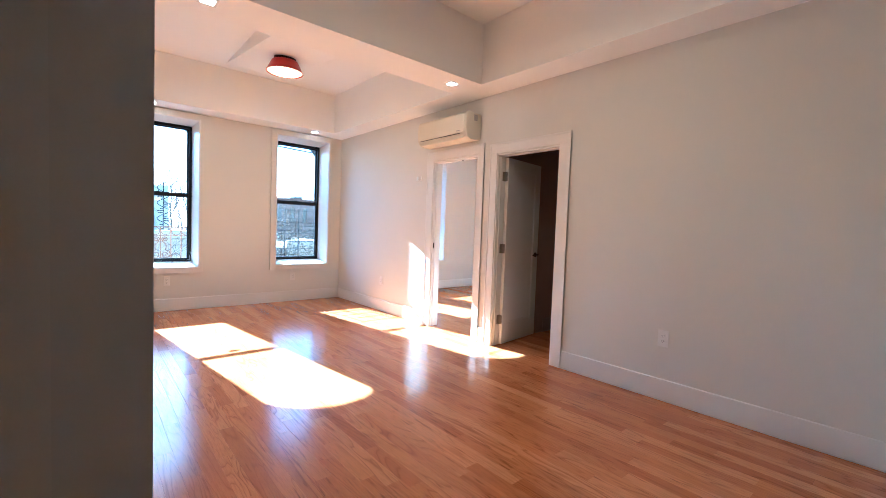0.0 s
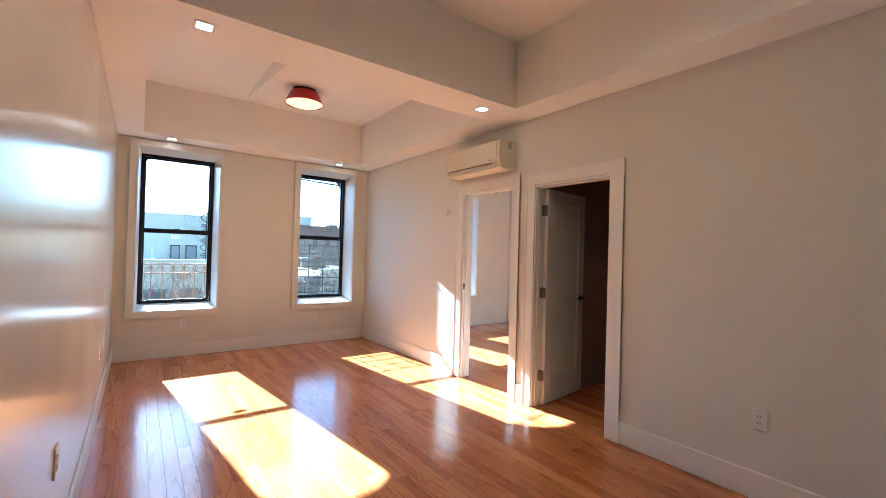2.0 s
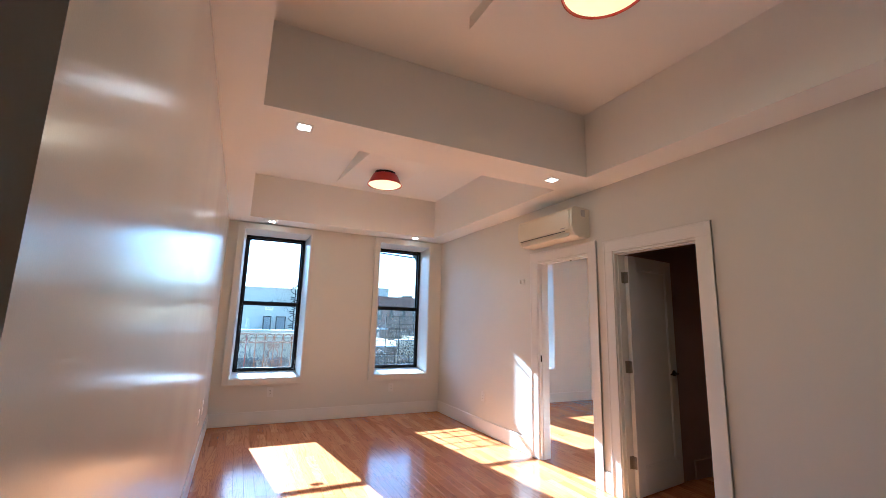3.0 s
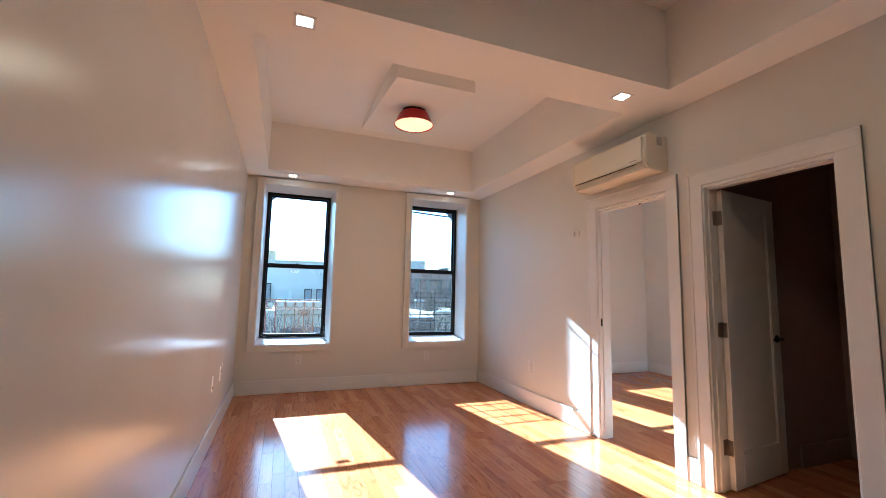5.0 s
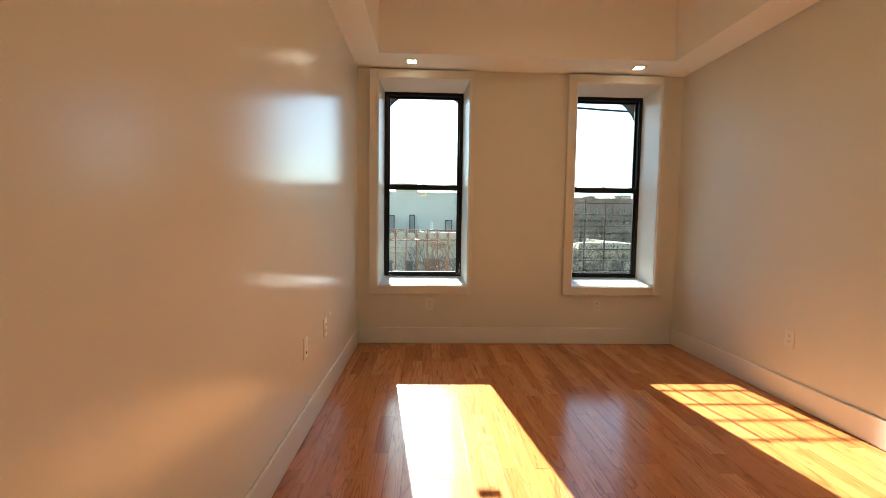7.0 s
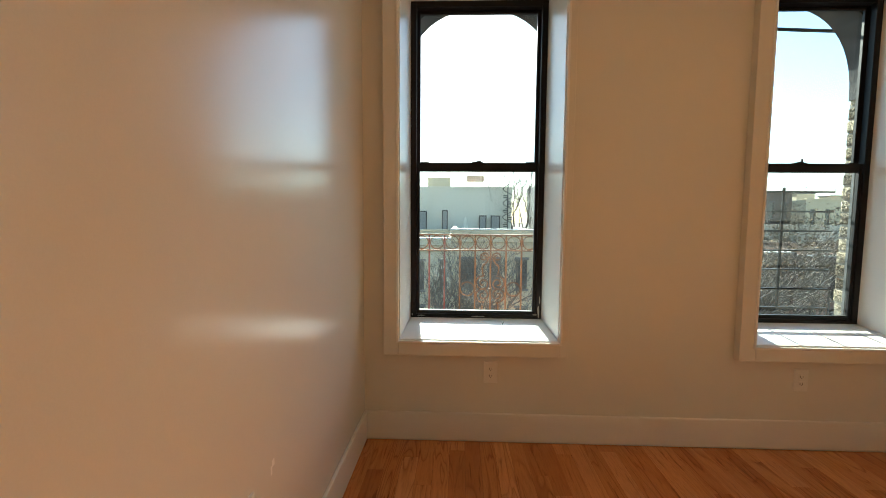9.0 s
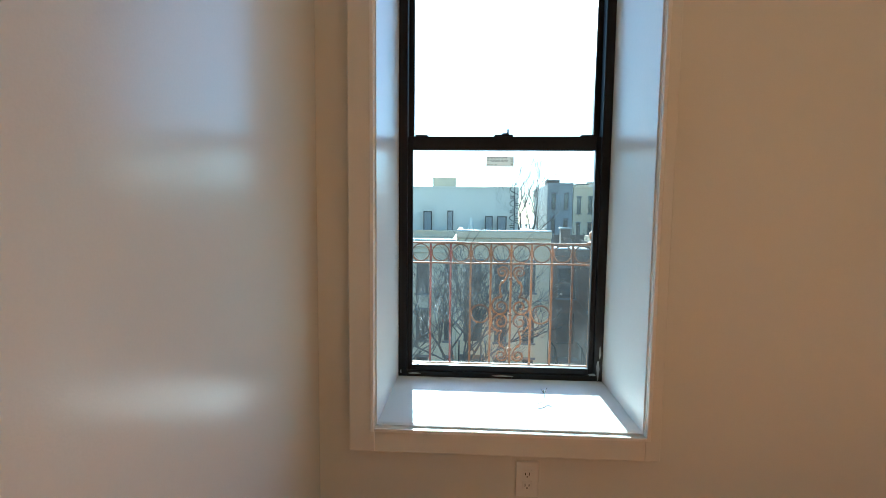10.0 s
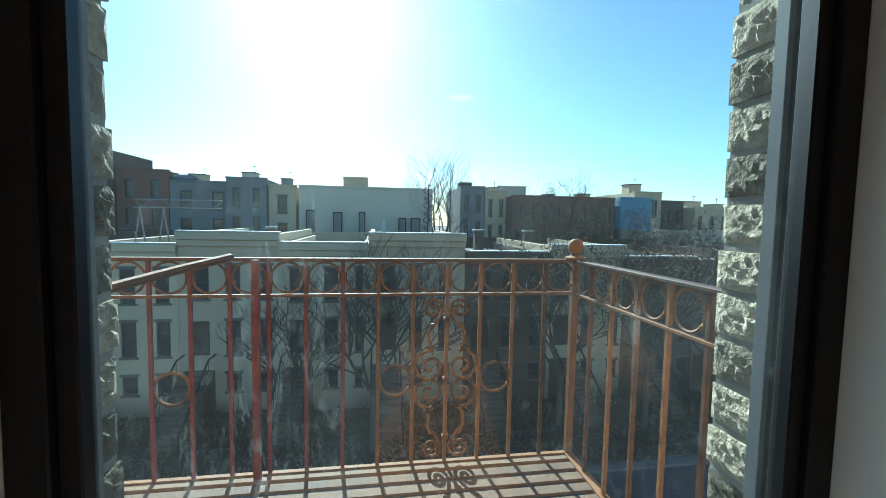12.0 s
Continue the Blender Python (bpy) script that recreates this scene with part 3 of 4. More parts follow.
# paper label on the lower pane
label = thing("window_label", (0.635, YF0 + 0.0215, 1.52), "white printed paper label stuck on the window glass", "label")
PAPER = surface("label_paper", (0.7, 0.7, 0.67), (0.78, 0.78, 0.75), 0.7, 200, 10, 0.05, 0.0005)
INK = surface("label_ink", (0.16, 0.16, 0.15), (0.24, 0.24, 0.23), 0.7)
yl = YF0 + 0.0225
pb = PAPER.node_tree.nodes["Principled BSDF"]
tr = PAPER.node_tree.nodes.new("ShaderNodeBsdfTranslucent")
tr.inputs[0].default_value = (0.8, 0.8, 0.76, 1)
mx = PAPER.node_tree.nodes.new("ShaderNodeMixShader")
mx.inputs[0].default_value = 0.22
PAPER.node_tree.links.new(pb.outputs[0], mx.inputs[1])
PAPER.node_tree.links.new(tr.outputs[0], mx.inputs[2])
PAPER.node_tree.links.new(mx.outputs[0], PAPER.node_tree.nodes["Material Output"].inputs[0])
part("sheet", boxes((0.578, 0.686, yl - 0.0008, yl, 1.4975, 1.5375), bev=0.0002), PAPER, label)
bm = bmesh.new()
for z, x0, x1, n in ((1.5330, 0.582, 0.664, 7), (1.5275, 0.582, 0.664, 6), (1.522, 0.582, 0.668, 8), (1.5165, 0.598, 0.664, 5), (1.5045, 0.582, 0.625, 3)):
    w = (x1 - x0) / n
    for i in range(n):
        box(bm, x0 + i * w, x0 + i * w + w * (0.55 + 0.35 * random.random()), yl - 0.0012, yl - 0.0009, z - 0.0011, z + 0.0011)
part("printed_line", bm, INK, label, "unreadable printed lines")
bm = bmesh.new()
for i in range(8):
    z = 1.504 + i * 0.0036
    box(bm, 0.673, 0.683, yl - 0.0012, yl - 0.0009, z, z + (0.0012 if i % 3 else 0.0022))
part("bar_marks", bm, INK, label, "black bars")

# wilted twig on the sill of the first window
twig = thing("dry_sprig", (0.79, 7.12, 0.632), "small dry dark sprig lying on the white sill", "sprig")
bm = bmesh.new()
tube(bm, [(0.765, 7.09, 0.628), (0.785, 7.10, 0.631), (0.80, 7.125, 0.639), (0.80, 7.15, 0.654)], 0.0014, 5)
tube(bm, [(0.80, 7.14, 0.648), (0.81, 7.155, 0.658), (0.815, 7.16, 0.660)], 0.0022, 5, 0.0006)
tube(bm, [(0.80, 7.14, 0.648), (0.79, 7.155, 0.658)], 0.0022, 5, 0.0006)
part("stem", bm, SLOT, twig)

# ---- air conditioner over the bedroom doorway ----
ac = thing("air_conditioner", (XR, 4.0, 2.236), "warm-white wall-mounted split air conditioner above the doorway", "air conditioner")
AY0, AY1 = 3.655, 4.51
prof = [(XR, 2.251), (XR, 2.511), (XR - 0.175, 2.528), (XR - 0.208, 2.518), (XR - 0.226, 2.486), (XR - 0.232, 2.366), (XR - 0.222, 2.291), (XR - 0.195, 2.251), (XR - 0.15, 2.236), (XR - 0.03, 2.236)]
bm = bmesh.new()
for y0, y1 in ((AY0 + 0.03, AY1 - 0.03),):
    lo = [(u, v) for u, v in prof]
    vs0 = [bm.verts.new((u, y0, v)) for u, v in lo]
    vs1 = [bm.verts.new((u, y1, v)) for u, v in lo]
    n = len(lo)
    for i in range(n):
        bm.faces.new((vs0[i], vs0[(i + 1) % n], vs1[(i + 1) % n], vs1[i]))
    bm.faces.new(vs0), bm.faces.new(vs1)
bmesh.ops.recalc_face_normals(bm, faces=bm.faces)
part("body", bm, PLASTIC, ac, smooth=True)
for y0, y1 in ((AY0, AY0 + 0.029), (AY1 - 0.029, AY1)):
    bm = bmesh.new()
    prism(bm, [(XR - (XR - u) * 1.012, 2.381 + (v - 2.381) * 1.02) for u, v in prof], "y", y0, y1)
    bmesh.ops.bevel(bm, geom=[e for e in bm.edges if abs(e.verts[0].co.y - e.verts[1].co.y) < 1e-6], offset=0.006, segments=2, affect="EDGES")
    part("end_cap", bm, PLASTIC, ac, smooth=True)
part("front_panel", boxes((XR - 0.239, XR - 0.230, AY0 + 0.032, AY1 - 0.032, 2.298, 2.494), bev=0.003), PLASTIC, ac)
bm = boxes((-0.004, 0.004, AY0 + 0.05, AY1 - 0.05, -0.032, 0.032), bev=0.002)
bmesh.ops.rotate(bm, verts=bm.verts, cent=(0, 0, 0), matrix=Matrix.Rotation(radians(28), 3, "Y"))
bmesh.ops.translate(bm, verts=bm.verts, vec=(XR - 0.213, 0, 2.262))
part("louvre", bm, PLASTIC, ac)
part("air_slot", boxes((XR - 0.236, XR - 0.224, AY0 + 0.10, AY1 - 0.05, 2.2915, 2.294)), SLOT, ac, "dark air slot")
part("sticker", boxes((XR - 0.115, XR - 0.065, AY0 - 0.003, AY0 - 0.001, 2.436, 2.501)), surface("sticker_grey", (0.28, 0.26, 0.23), (0.55, 0.52, 0.47), 0.5, 160, 30, 0), ac, "small printed energy sticker")
part("display", boxes((XR - 0.2405, XR - 0.239, AY0 + 0.08, AY0 + 0.15, 2.318, 2.326)), surface("display_grey", (0.35, 0.33, 0.3), (0.4, 0.38, 0.35), 0.4), ac)


# ---- lamps ----
def ceiling_lamp(x, y, z):
    """A flush lamp: dark canopy, flaring red shade and a glowing opal disc."""
    lamp = thing("ceiling_lamp", (x, y, z), "red enamel drum ceiling lamp with a glowing opal glass", "ceiling lamp", "red ceiling lamps")
    bm = bmesh.new()
    lathe(bm, [(0.02, 0.09), (0.118, 0.09), (0.122, 0.0), (0.118, -0.006), (0.02, -0.007)], (x, y, z))
    part("canopy", bm, IRON, lamp, "dark bronze canopy", True)
    bm = bmesh.new()
    lathe(bm, [(0.03, -0.003), (0.128, -0.003), (0.146, -0.010), (0.160, -0.037), (0.196, -0.112), (0.204, -0.121), (0.206, -0.130), (0.200, -0.132), (0.197, -0.124), (0.154, -0.046), (0.03, -0.03)], (x, y, z))
    part("shade", bm, RED, lamp, "red enamel shade", True)
    bm = bmesh.new()
    lathe(bm, [(0.02, -0.114), (0.190, -0.114), (0.194, -0.122), (0.17, -0.136), (0.10, -0.146), (0.02, -0.148)], (x, y, z))
    part("diffuser", bm, DIFFUSER, lamp, "glowing opal glass", True)
    bulb = new("lamp_light", bpy.data.lights.new("lamp_light", "AREA"))
    bulb.data.shape, bulb.data.size = "DISK", 0.34
    bulb.data.energy, bulb.data.color = 0.7, (1.0, 0.66, 0.36)
    bulb.location = (x, y, z - 0.155)
    return lamp


ceiling_lamp(1.665, 5.35, 3.125)
ceiling_lamp(1.655, 1.95, 3.11)


def downlight(x, y):
    ob = thing("downlight", (x, y, ZS), "small square recessed downlight, lit, in the soffit", "downlight", "square downlights")
    part("trim_ring", boxes((x - 0.058, x + 0.058, y - 0.058, y - 0.040, ZS - 0.005, ZS + 0.0), (x - 0.058, x + 0.058, y + 0.040, y + 0.058, ZS - 0.005, ZS), (x - 0.058, x - 0.040, y - 0.04, y + 0.04, ZS - 0.005, ZS), (x + 0.040, x + 0.058, y - 0.04, y + 0.04, ZS - 0.005, ZS), bev=0.001), PLATE, ob)
    part("lens", boxes((x - 0.040, x + 0.040, y - 0.040, y + 0.040, ZS - 0.0035, ZS - 0.001)), SPOT, ob, "glowing square lens")


for x, y in ((0.52, 3.56), (2.69, 3.56), (0.53, 6.79), (2.66, 6.79)):
    downlight(x, y)


# ---- outlets and plates ----
def outlet(at, turn, label="white duplex outlet with a plain plate on the wall", double=True, category="outlet", name="outlet"):
    """A wall plate; local x runs along the wall and -y out of it."""
    ob = thing(name, at, label, category)
    ob.rotation_euler = (0, 0, radians(turn))
    bm = boxes((-0.039, 0.039, -0.007, 0.0, -0.063, 0.063), bev=0.003)
    pl = new("plate", mesh_of(bm, "plate", PLATE))
    pl.parent = ob
    if double:
        for z in (-0.02, 0.02):
            r = new("receptacle", mesh_of(boxes((-0.017, 0.017, -0.0095, -0.0065, z - 0.015, z + 0.015), bev=0.002), "receptacle", PLATE))
            r.parent = pl
            s = new("slots", mesh_of(boxes((-0.008, -0.0055, -0.0102, -0.0094, z - 0.004, z + 0.006), (0.0055, 0.008, -0.0102, -0.0094, z - 0.004, z + 0.006), (-0.002, 0.002, -0.0102, -0.0094, z - 0.011, z - 0.007)), "slots", SLOT))
            s.parent = pl
    return ob


outlet((0.722, YN, 0.405), 0)
outlet((2.43, YN, 0.395), 0)
outlet((XR, 1.62, 0.475), -90)
outlet((XR, 5.61, 0.447), -90)
outlet((0, 5.66, 0.50), 90)
o = outlet((0, 5.20, 0.50), 90, "white low-voltage wall plate with a black jack", False, "wall plate", "wall_plate")
j = new("jack", mesh_of(boxes((-0.008, 0.008, -0.011, -0.0065, -0.035, -0.019), bev=0.002), "jack", SLOT))
j.parent = o
outlet((0, 2.98, 0.53), 90)
for dy in (-0.045, 0.03):
    hk = thing("wall_bracket", (XR, 4.76 + dy, 1.89), "small white remote-control bracket on the wall", "bracket")
    part("clip", boxes((XR - 0.016, XR, 4.745 + dy, 4.775 + dy, 1.865, 1.915), bev=0.003), PLATE, hk)

# framed recess in the south partition
bm = boxes((2.0, 2.07, YB, YB + 0.018, 0.50, 2.46), (3.05, 3.12, YB, YB + 0.018, 0.50, 2.46), (2.07, 3.05, YB, YB + 0.018, 2.40, 2.46), (2.07, 3.05, YB, YB + 0.018, 0.50, 0.56), bev=0.003)
box(bm, 3.045, 3.06, YB + 0.018, YB + 0.024, 0.55, 2.41, 0.002)
solid("recess_casing", bm, TRIM, "white painted moulded casing round a wall recess", "trim")


# ---- fire escape ----
FZ, FY0, FY1, FX1 = 0.225, 7.68, 8.63, 1.415
fe = thing("fire_escape", (0.6, 8.1, FZ), "rusty orange iron fire escape balcony with scrolled railing", "fire escape")
for i in range(13):
    y = FY0 + 0.02 + i * 0.0735
    part("slat", boxes((-1.5, FX1 - 0.02, y, y + 0.05, FZ - 0.012, FZ), bev=0.0015), SLATS, fe)
part("deck_frame", boxes((-1.5, FX1 + 0.02, FY1 - 0.012, FY1 + 0.012, FZ - 0.06, FZ + 0.006), (FX1 - 0.02, FX1 + 0.02, FY0 - 0.05, FY1 - 0.012, FZ - 0.06, FZ + 0.006), (-1.5, FX1 - 0.02, FY0 - 0.03, FY0, FZ - 0.06, FZ + 0.004), bev=0.002), RUST, fe)
for x in (-1.2, -0.4, 1.1):
    part("bracket", boxes((x, x + 0.04, YOUT, FY1, FZ - 0.10, FZ - 0.061), bev=0.003), RUST, fe)
ZT, ZL = 1.115, 0.968
part("top_rail", boxes((-1.5, FX1 + 0.02, FY1 - 0.02, FY1 + 0.02, ZT - 0.008, ZT + 0.006), bev=0.003), RUST, fe, "worn orange top rail")
part("band_rail", boxes((-1.5, FX1, FY1 - 0.010, FY1 + 0.010, ZL - 0.006, ZL + 0.006), bev=0.002), RUST, fe)
part("side_rail", boxes((FX1 - 0.02, FX1 + 0.02, YOUT, FY1 - 0.021, ZT - 0.008, ZT + 0.006), bev=0.003), RUST, fe)
part("side_band", boxes((FX1 - 0.010, FX1 + 0.010, YOUT, FY1 - 0.021, ZL - 0.006, ZL + 0.006), bev=0.002), RUST, fe)
STEP = 0.1455
bar_x = [0.837 + k * STEP for k in range(-15, 4)]


def bar(x, y, z0, z1, w=0.0075, name="baluster"):
    # Left of x = 0.45 the red lens flare is put into the balusters' colour.
    return part(name, boxes((x - w, x + w, y - w, y + w, z0, z1), bev=0.0015), RED_AND_FLARE if name == "baluster" and x < 0.45 else RUST, fe)


def ring_pts(x, y, z, r, a0=0.0, a1=360.0, n=24, along="x"):
    out = []
    for i in range(n + 1):
        a = radians(a0 + (a1 - a0) * i / n)
        u, v = r * math.cos(a), r * math.sin(a)
        out.append((x + u, y, z + v) if along == "x" else (x, y + u, z + v))
    return out


def scroll(pts, r=0.007, name="scroll"):
    bm = bmesh.new()
    tube(bm, pts, r, 6)
    return part(name, bm, RUST, fe, smooth=True)


for x in bar_x:
    bar(x, FY1, FZ, ZT - 0.009)
for x in bar_x:
    if x > -0.9:
        scroll(ring_pts(x + STEP / 2, FY1, (ZT + ZL) / 2, 0.062), 0.0052, "ring")
for i in range(6):
    y = FY1 - 0.155 * (i + 1)
    bar(FX1, y, FZ, ZT - 0.009)
    scroll(ring_pts(FX1, y + 0.0775, (ZT + ZL) / 2, 0.062, along="y"), 0.0052, "ring")
bar(FX1, FY1, FZ - 0.02, ZT + 0.01, 0.015, "post")
bm = bmesh.new()
lathe(bm, [(0.004, 0.006), (0.045, 0.006), (0.046, 0.014), (0.02, 0.022), (0.018, 0.034), (0.026, 0.04), (0.034, 0.058), (0.03, 0.08), (0.018, 0.093), (0.004, 0.098)], (FX1, FY1, ZT), 20)
part("finial", bm, RUST, fe, "cast ball finial", True)
# scrollwork round the middle bar
cx = 0.837
for s in (-1, 1):
    scroll(ring_pts(cx + s * STEP * 1.5, FY1, 0.598, 0.066), 0.007, "ring")
scroll(ring_pts(cx - STEP * 7.5, FY1, 0.598, 0.066), 0.007, "ring")


def spiral(x, z, r0, r1, a0, a1, n=26):
    return [(x + (r0 + (r1 - r0) * i / n) * math.cos(radians(a0 + (a1 - a0) * i / n)), FY1 - 0.004, z + (r0 + (r1 - r0) * i / n) * math.sin(radians(a0 + (a1 - a0) * i / n))) for i in range(n + 1)]


def flowing(pts, k=6):
    """A smooth run through the given points."""
    out = []
    for i in range(len(pts) - 1):
        p0, p1, p2, p3 = (Vector(pts[max(0, min(len(pts) - 1, j))]) for j in (i - 1, i, i + 1, i + 2))
        for t in (m / k for m in range(k)):
            out.append(tuple(0.5 * (2 * p1 + (p2 - p0) * t + (2 * p0 - 5 * p1 + 4 * p2 - p3) * t * t + (3 * p1 - 3 * p2 + p0 - p3) * t ** 3)))
    return out + [tuple(pts[-1])]


def s_scroll(side, up):
    """Two volutes joined by a stem; up = 1 rises from the middle of the panel, -1 hangs from it."""
    zc = 0.598 + up * 0.055
    tail = 0.905 if up > 0 else 0.292
    stem = ((0.058, zc + up * 0.078), (0.073, zc + up * 0.105), (0.077, zc + up * 0.145), (0.064, tail - up * 0.066), (0.034, tail - up * 0.040))
    y = FY1 - 0.004
    pts = [(u, y, zc + up * (z - zc)) for u, _, z in spiral(0.070, zc, 0.014, 0.073, 90 - 560, 90, 30)]
    pts += [(u, y, z) for u, z in stem]
    pts += [(u, y, tail + up * (z - tail)) for u, _, z in spiral(0.060, tail, 0.044, 0.010, 180, 180 - 520, 28)]
    return flowing([(cx + side * u, y, z) for u, y, z in pts], 3)


for side in (-1, 1):
    for up in (-1, 1):
        scroll(s_scroll(side, up), 0.0076)
    for z in (0.462, 0.734):
        bm = bmesh.new()
        tube(bm, [(cx + side * 0.060, FY1 - 0.004, z), (cx + side * 0.082, FY1 - 0.006, z + 0.012), (cx + side * 0.097, FY1 - 0.004, z - 0.004)], 0.006, 5, 0.002)
        part("leaf_tip", bm, RUST, fe, smooth=True)
for z in (0.598, 0.34, 0.86):
    part("collar", boxes((cx - 0.014, cx + 0.014, FY1 - 0.014, FY1 + 0.012, z - 0.009, z + 0.009), bev=0.003), RUST, fe)
# ladder stringers and inner rail towards the next bay
part("ladder_rail", boxes((0.055, 0.085, 8.585, 8.605, FZ, ZT), bev=0.003), RED_AND_FLARE, fe, "red painted ladder rail")
bm = bmesh.new()
tube(bm, [(-0.02, FY1 - 0.03, 1.125), (-0.12, 8.40, 1.10), (-0.22, 8.15, 1.07), (-0.34, 7.75, 1.06)], 0.016, 8)
part("hand_rail", bm, RUST, fe, "worn iron hand rail", True)

# bars outside the second window
gate = thing("window_bars", (2.58, 7.66, 0.62), "thin dark iron bars outside the lower window", "window bars")
for i in range(7):
    z = 0.665 + i * 0.134
    part("crossbar", boxes((2.05, 3.1, 7.645, 7.657, z - 0.006, z + 0.006), bev=0.001), IRON, gate)
for x in (2.30, 2.53, 2.77):
    part("upright", boxes((x - 0.008, x + 0.008, 7.657, 7.669, 0.655, 1.50), bev=0.001), IRON, gate)
cable = thing("cable", (2.6, YOUT, 2.5), "black cable strapped along the street front", "cable")
bm = bmesh.new()
tube(bm, [(x, YOUT + 0.010, 2.56 - 0.05 * (x - 2.0) + 0.02 * (x - 2.6) ** 2) for x in [1.4 + 0.2 * i for i in range(13)]], 0.011, 6)
part("wire", bm, BLACK, cable)

# ---- the street ----
ZG = -10.2
ASPHALT = surface("asphalt", (0.035, 0.035, 0.037), (0.06, 0.06, 0.062), 0.9, 30, 0.6, 0.3, 0.01)
PAVE = surface("pavement_grey", (0.10, 0.095, 0.088), (0.17, 0.16, 0.15), 0.9, 20, 0.5, 0.3, 0.01)
SOIL = surface("winter_ground", (0.035, 0.028, 0.02), (0.07, 0.055, 0.038), 0.95, 6, 0.4, 0.4, 0.05)
WALLS = {
    "cream": surface("cream_paint", (0.55, 0.44, 0.275), (0.66, 0.54, 0.35), 0.85, 6, 0.35, 0.2, 0.01),
    "grey": surface("grey_stucco", (0.47, 0.385, 0.25), (0.58, 0.485, 0.33), 0.85, 6, 0.35, 0.2, 0.01),
    "tan": surface("tan_stone", (0.50, 0.385, 0.235), (0.60, 0.475, 0.31), 0.85, 6, 0.35, 0.2, 0.01),
    "brown": surface("brown_stone", (0.07, 0.048, 0.034), (0.13, 0.09, 0.065), 0.85, 6, 0.35, 0.2, 0.01),
    "brick": surface("old_brick", (0.17, 0.085, 0.06), (0.26, 0.14, 0.10), 0.85, 8, 0.35, 0.2, 0.01),
    "slate": surface("slate_wall", (0.17, 0.17, 0.165), (0.25, 0.25, 0.24), 0.85, 6, 0.3, 0.2, 0.01),
    "white": surface("white_wall", (0.52, 0.46, 0.36), (0.63, 0.57, 0.46), 0.85, 6, 0.3, 0.2, 0.01),
    "blue": surface("blue_net", (0.10, 0.24, 0.36), (0.16, 0.32, 0.45), 0.8, 6, 0.8, 0.2, 0.01),
}
ROOF = surface("tar_roof", (0.06, 0.06, 0.06), (0.13, 0.13, 0.125), 0.9, 4, 0.3, 0.2, 0.02)
SILVER = surface("silver_roof", (0.4, 0.4, 0.39), (0.55, 0.55, 0.54), 0.7, 4, 0.3, 0.2, 0.02)
WINDOW_DARK = surface("far_window_glass", (0.02, 0.023, 0.027), (0.05, 0.055, 0.06), 0.12, 3, 0.5, 0, rough_var=0.03)
SASH = surface("dark_sash_paint", (0.035, 0.032, 0.03), (0.07, 0.065, 0.06), 0.55)
DOOR_DARK = surface("dark_door", (0.03, 0.022, 0.018), (0.06, 0.042, 0.03), 0.5)

solid("ground", boxes((-700, 700, 34.0, 900, ZG - 0.5, ZG), (-700, 700, -300, 12.0, ZG - 0.5, ZG), (-700, 700, 12.0, 34.0, ZG - 0.5, ZG - 0.02)), SOIL, "dark winter ground of the city block", "ground")
solid("road", boxes((-300, 300, 15.0, 24.0, ZG - 0.02, ZG + 0.02)), ASPHALT, "dark asphalt street below", "road")
solid("pavement", boxes((-300, 300, 24.0, 28.0, ZG - 0.02, ZG + 0.15), (-300, 300, 11.0, 15.0, ZG - 0.02, ZG + 0.15), bev=0.02), PAVE, "grey concrete pavement beside the street", "pavement")
solid("lower_facade", boxes((-1.75, 6.75, YF1, YOUT, ZG, -3.5)), FACADE, "brown brick lower street front", "wall")


def grid_wall(bm, x0, x1, y0, y1, z0, z1, cols, levels):
    """A wall with openings at cols (x pairs) and levels (z pairs), left open."""
    edges = [x0] + [v for c in cols for v in c] + [x1]
    for i in range(0, len(edges), 2):
        box(bm, edges[i], edges[i + 1], y0, y1, z0, z1)
    for a, b in cols:
        zs = [z0] + [v for lv in levels for v in lv] + [z1]
        for i in range(0, len(zs), 2):
            if zs[i + 1] > zs[i]:
                box(bm, a, b, y0, y1, zs[i], zs[i + 1])


def far_window(parent, a, b, y, z0, z1, detail=True):
    w = part("window", boxes((a, b, y + 0.16, y + 0.2, z0, z1)), WINDOW_DARK, parent, "dark sash window")
    if detail:
        t = 0.06
        part("window_frame", boxes((a, a + t, y + 0.08, y + 0.158, z0, z1), (b - t, b, y + 0.08, y + 0.158, z0, z1), (a + t, b - t, y + 0.08, y + 0.158, z1 - t, z1), (a + t, b - t, y + 0.08, y + 0.158, z0, z0 + t), (a + t, b - t, y + 0.09, y + 0.158, (z0 + z1) / 2 - 0.03, (z0 + z1) / 2 + 0.03)), SASH, w)
        part("sill", boxes((a - 0.1, b + 0.1, y - 0.07, y + 0.078, z0 - 0.12, z0), bev=0.01), PAVE, w)
        part("lintel", boxes((a - 0.1, b + 0.1, y - 0.05, y - 0.002, z1, z1 + 0.16), bev=0.01), PAVE, w)


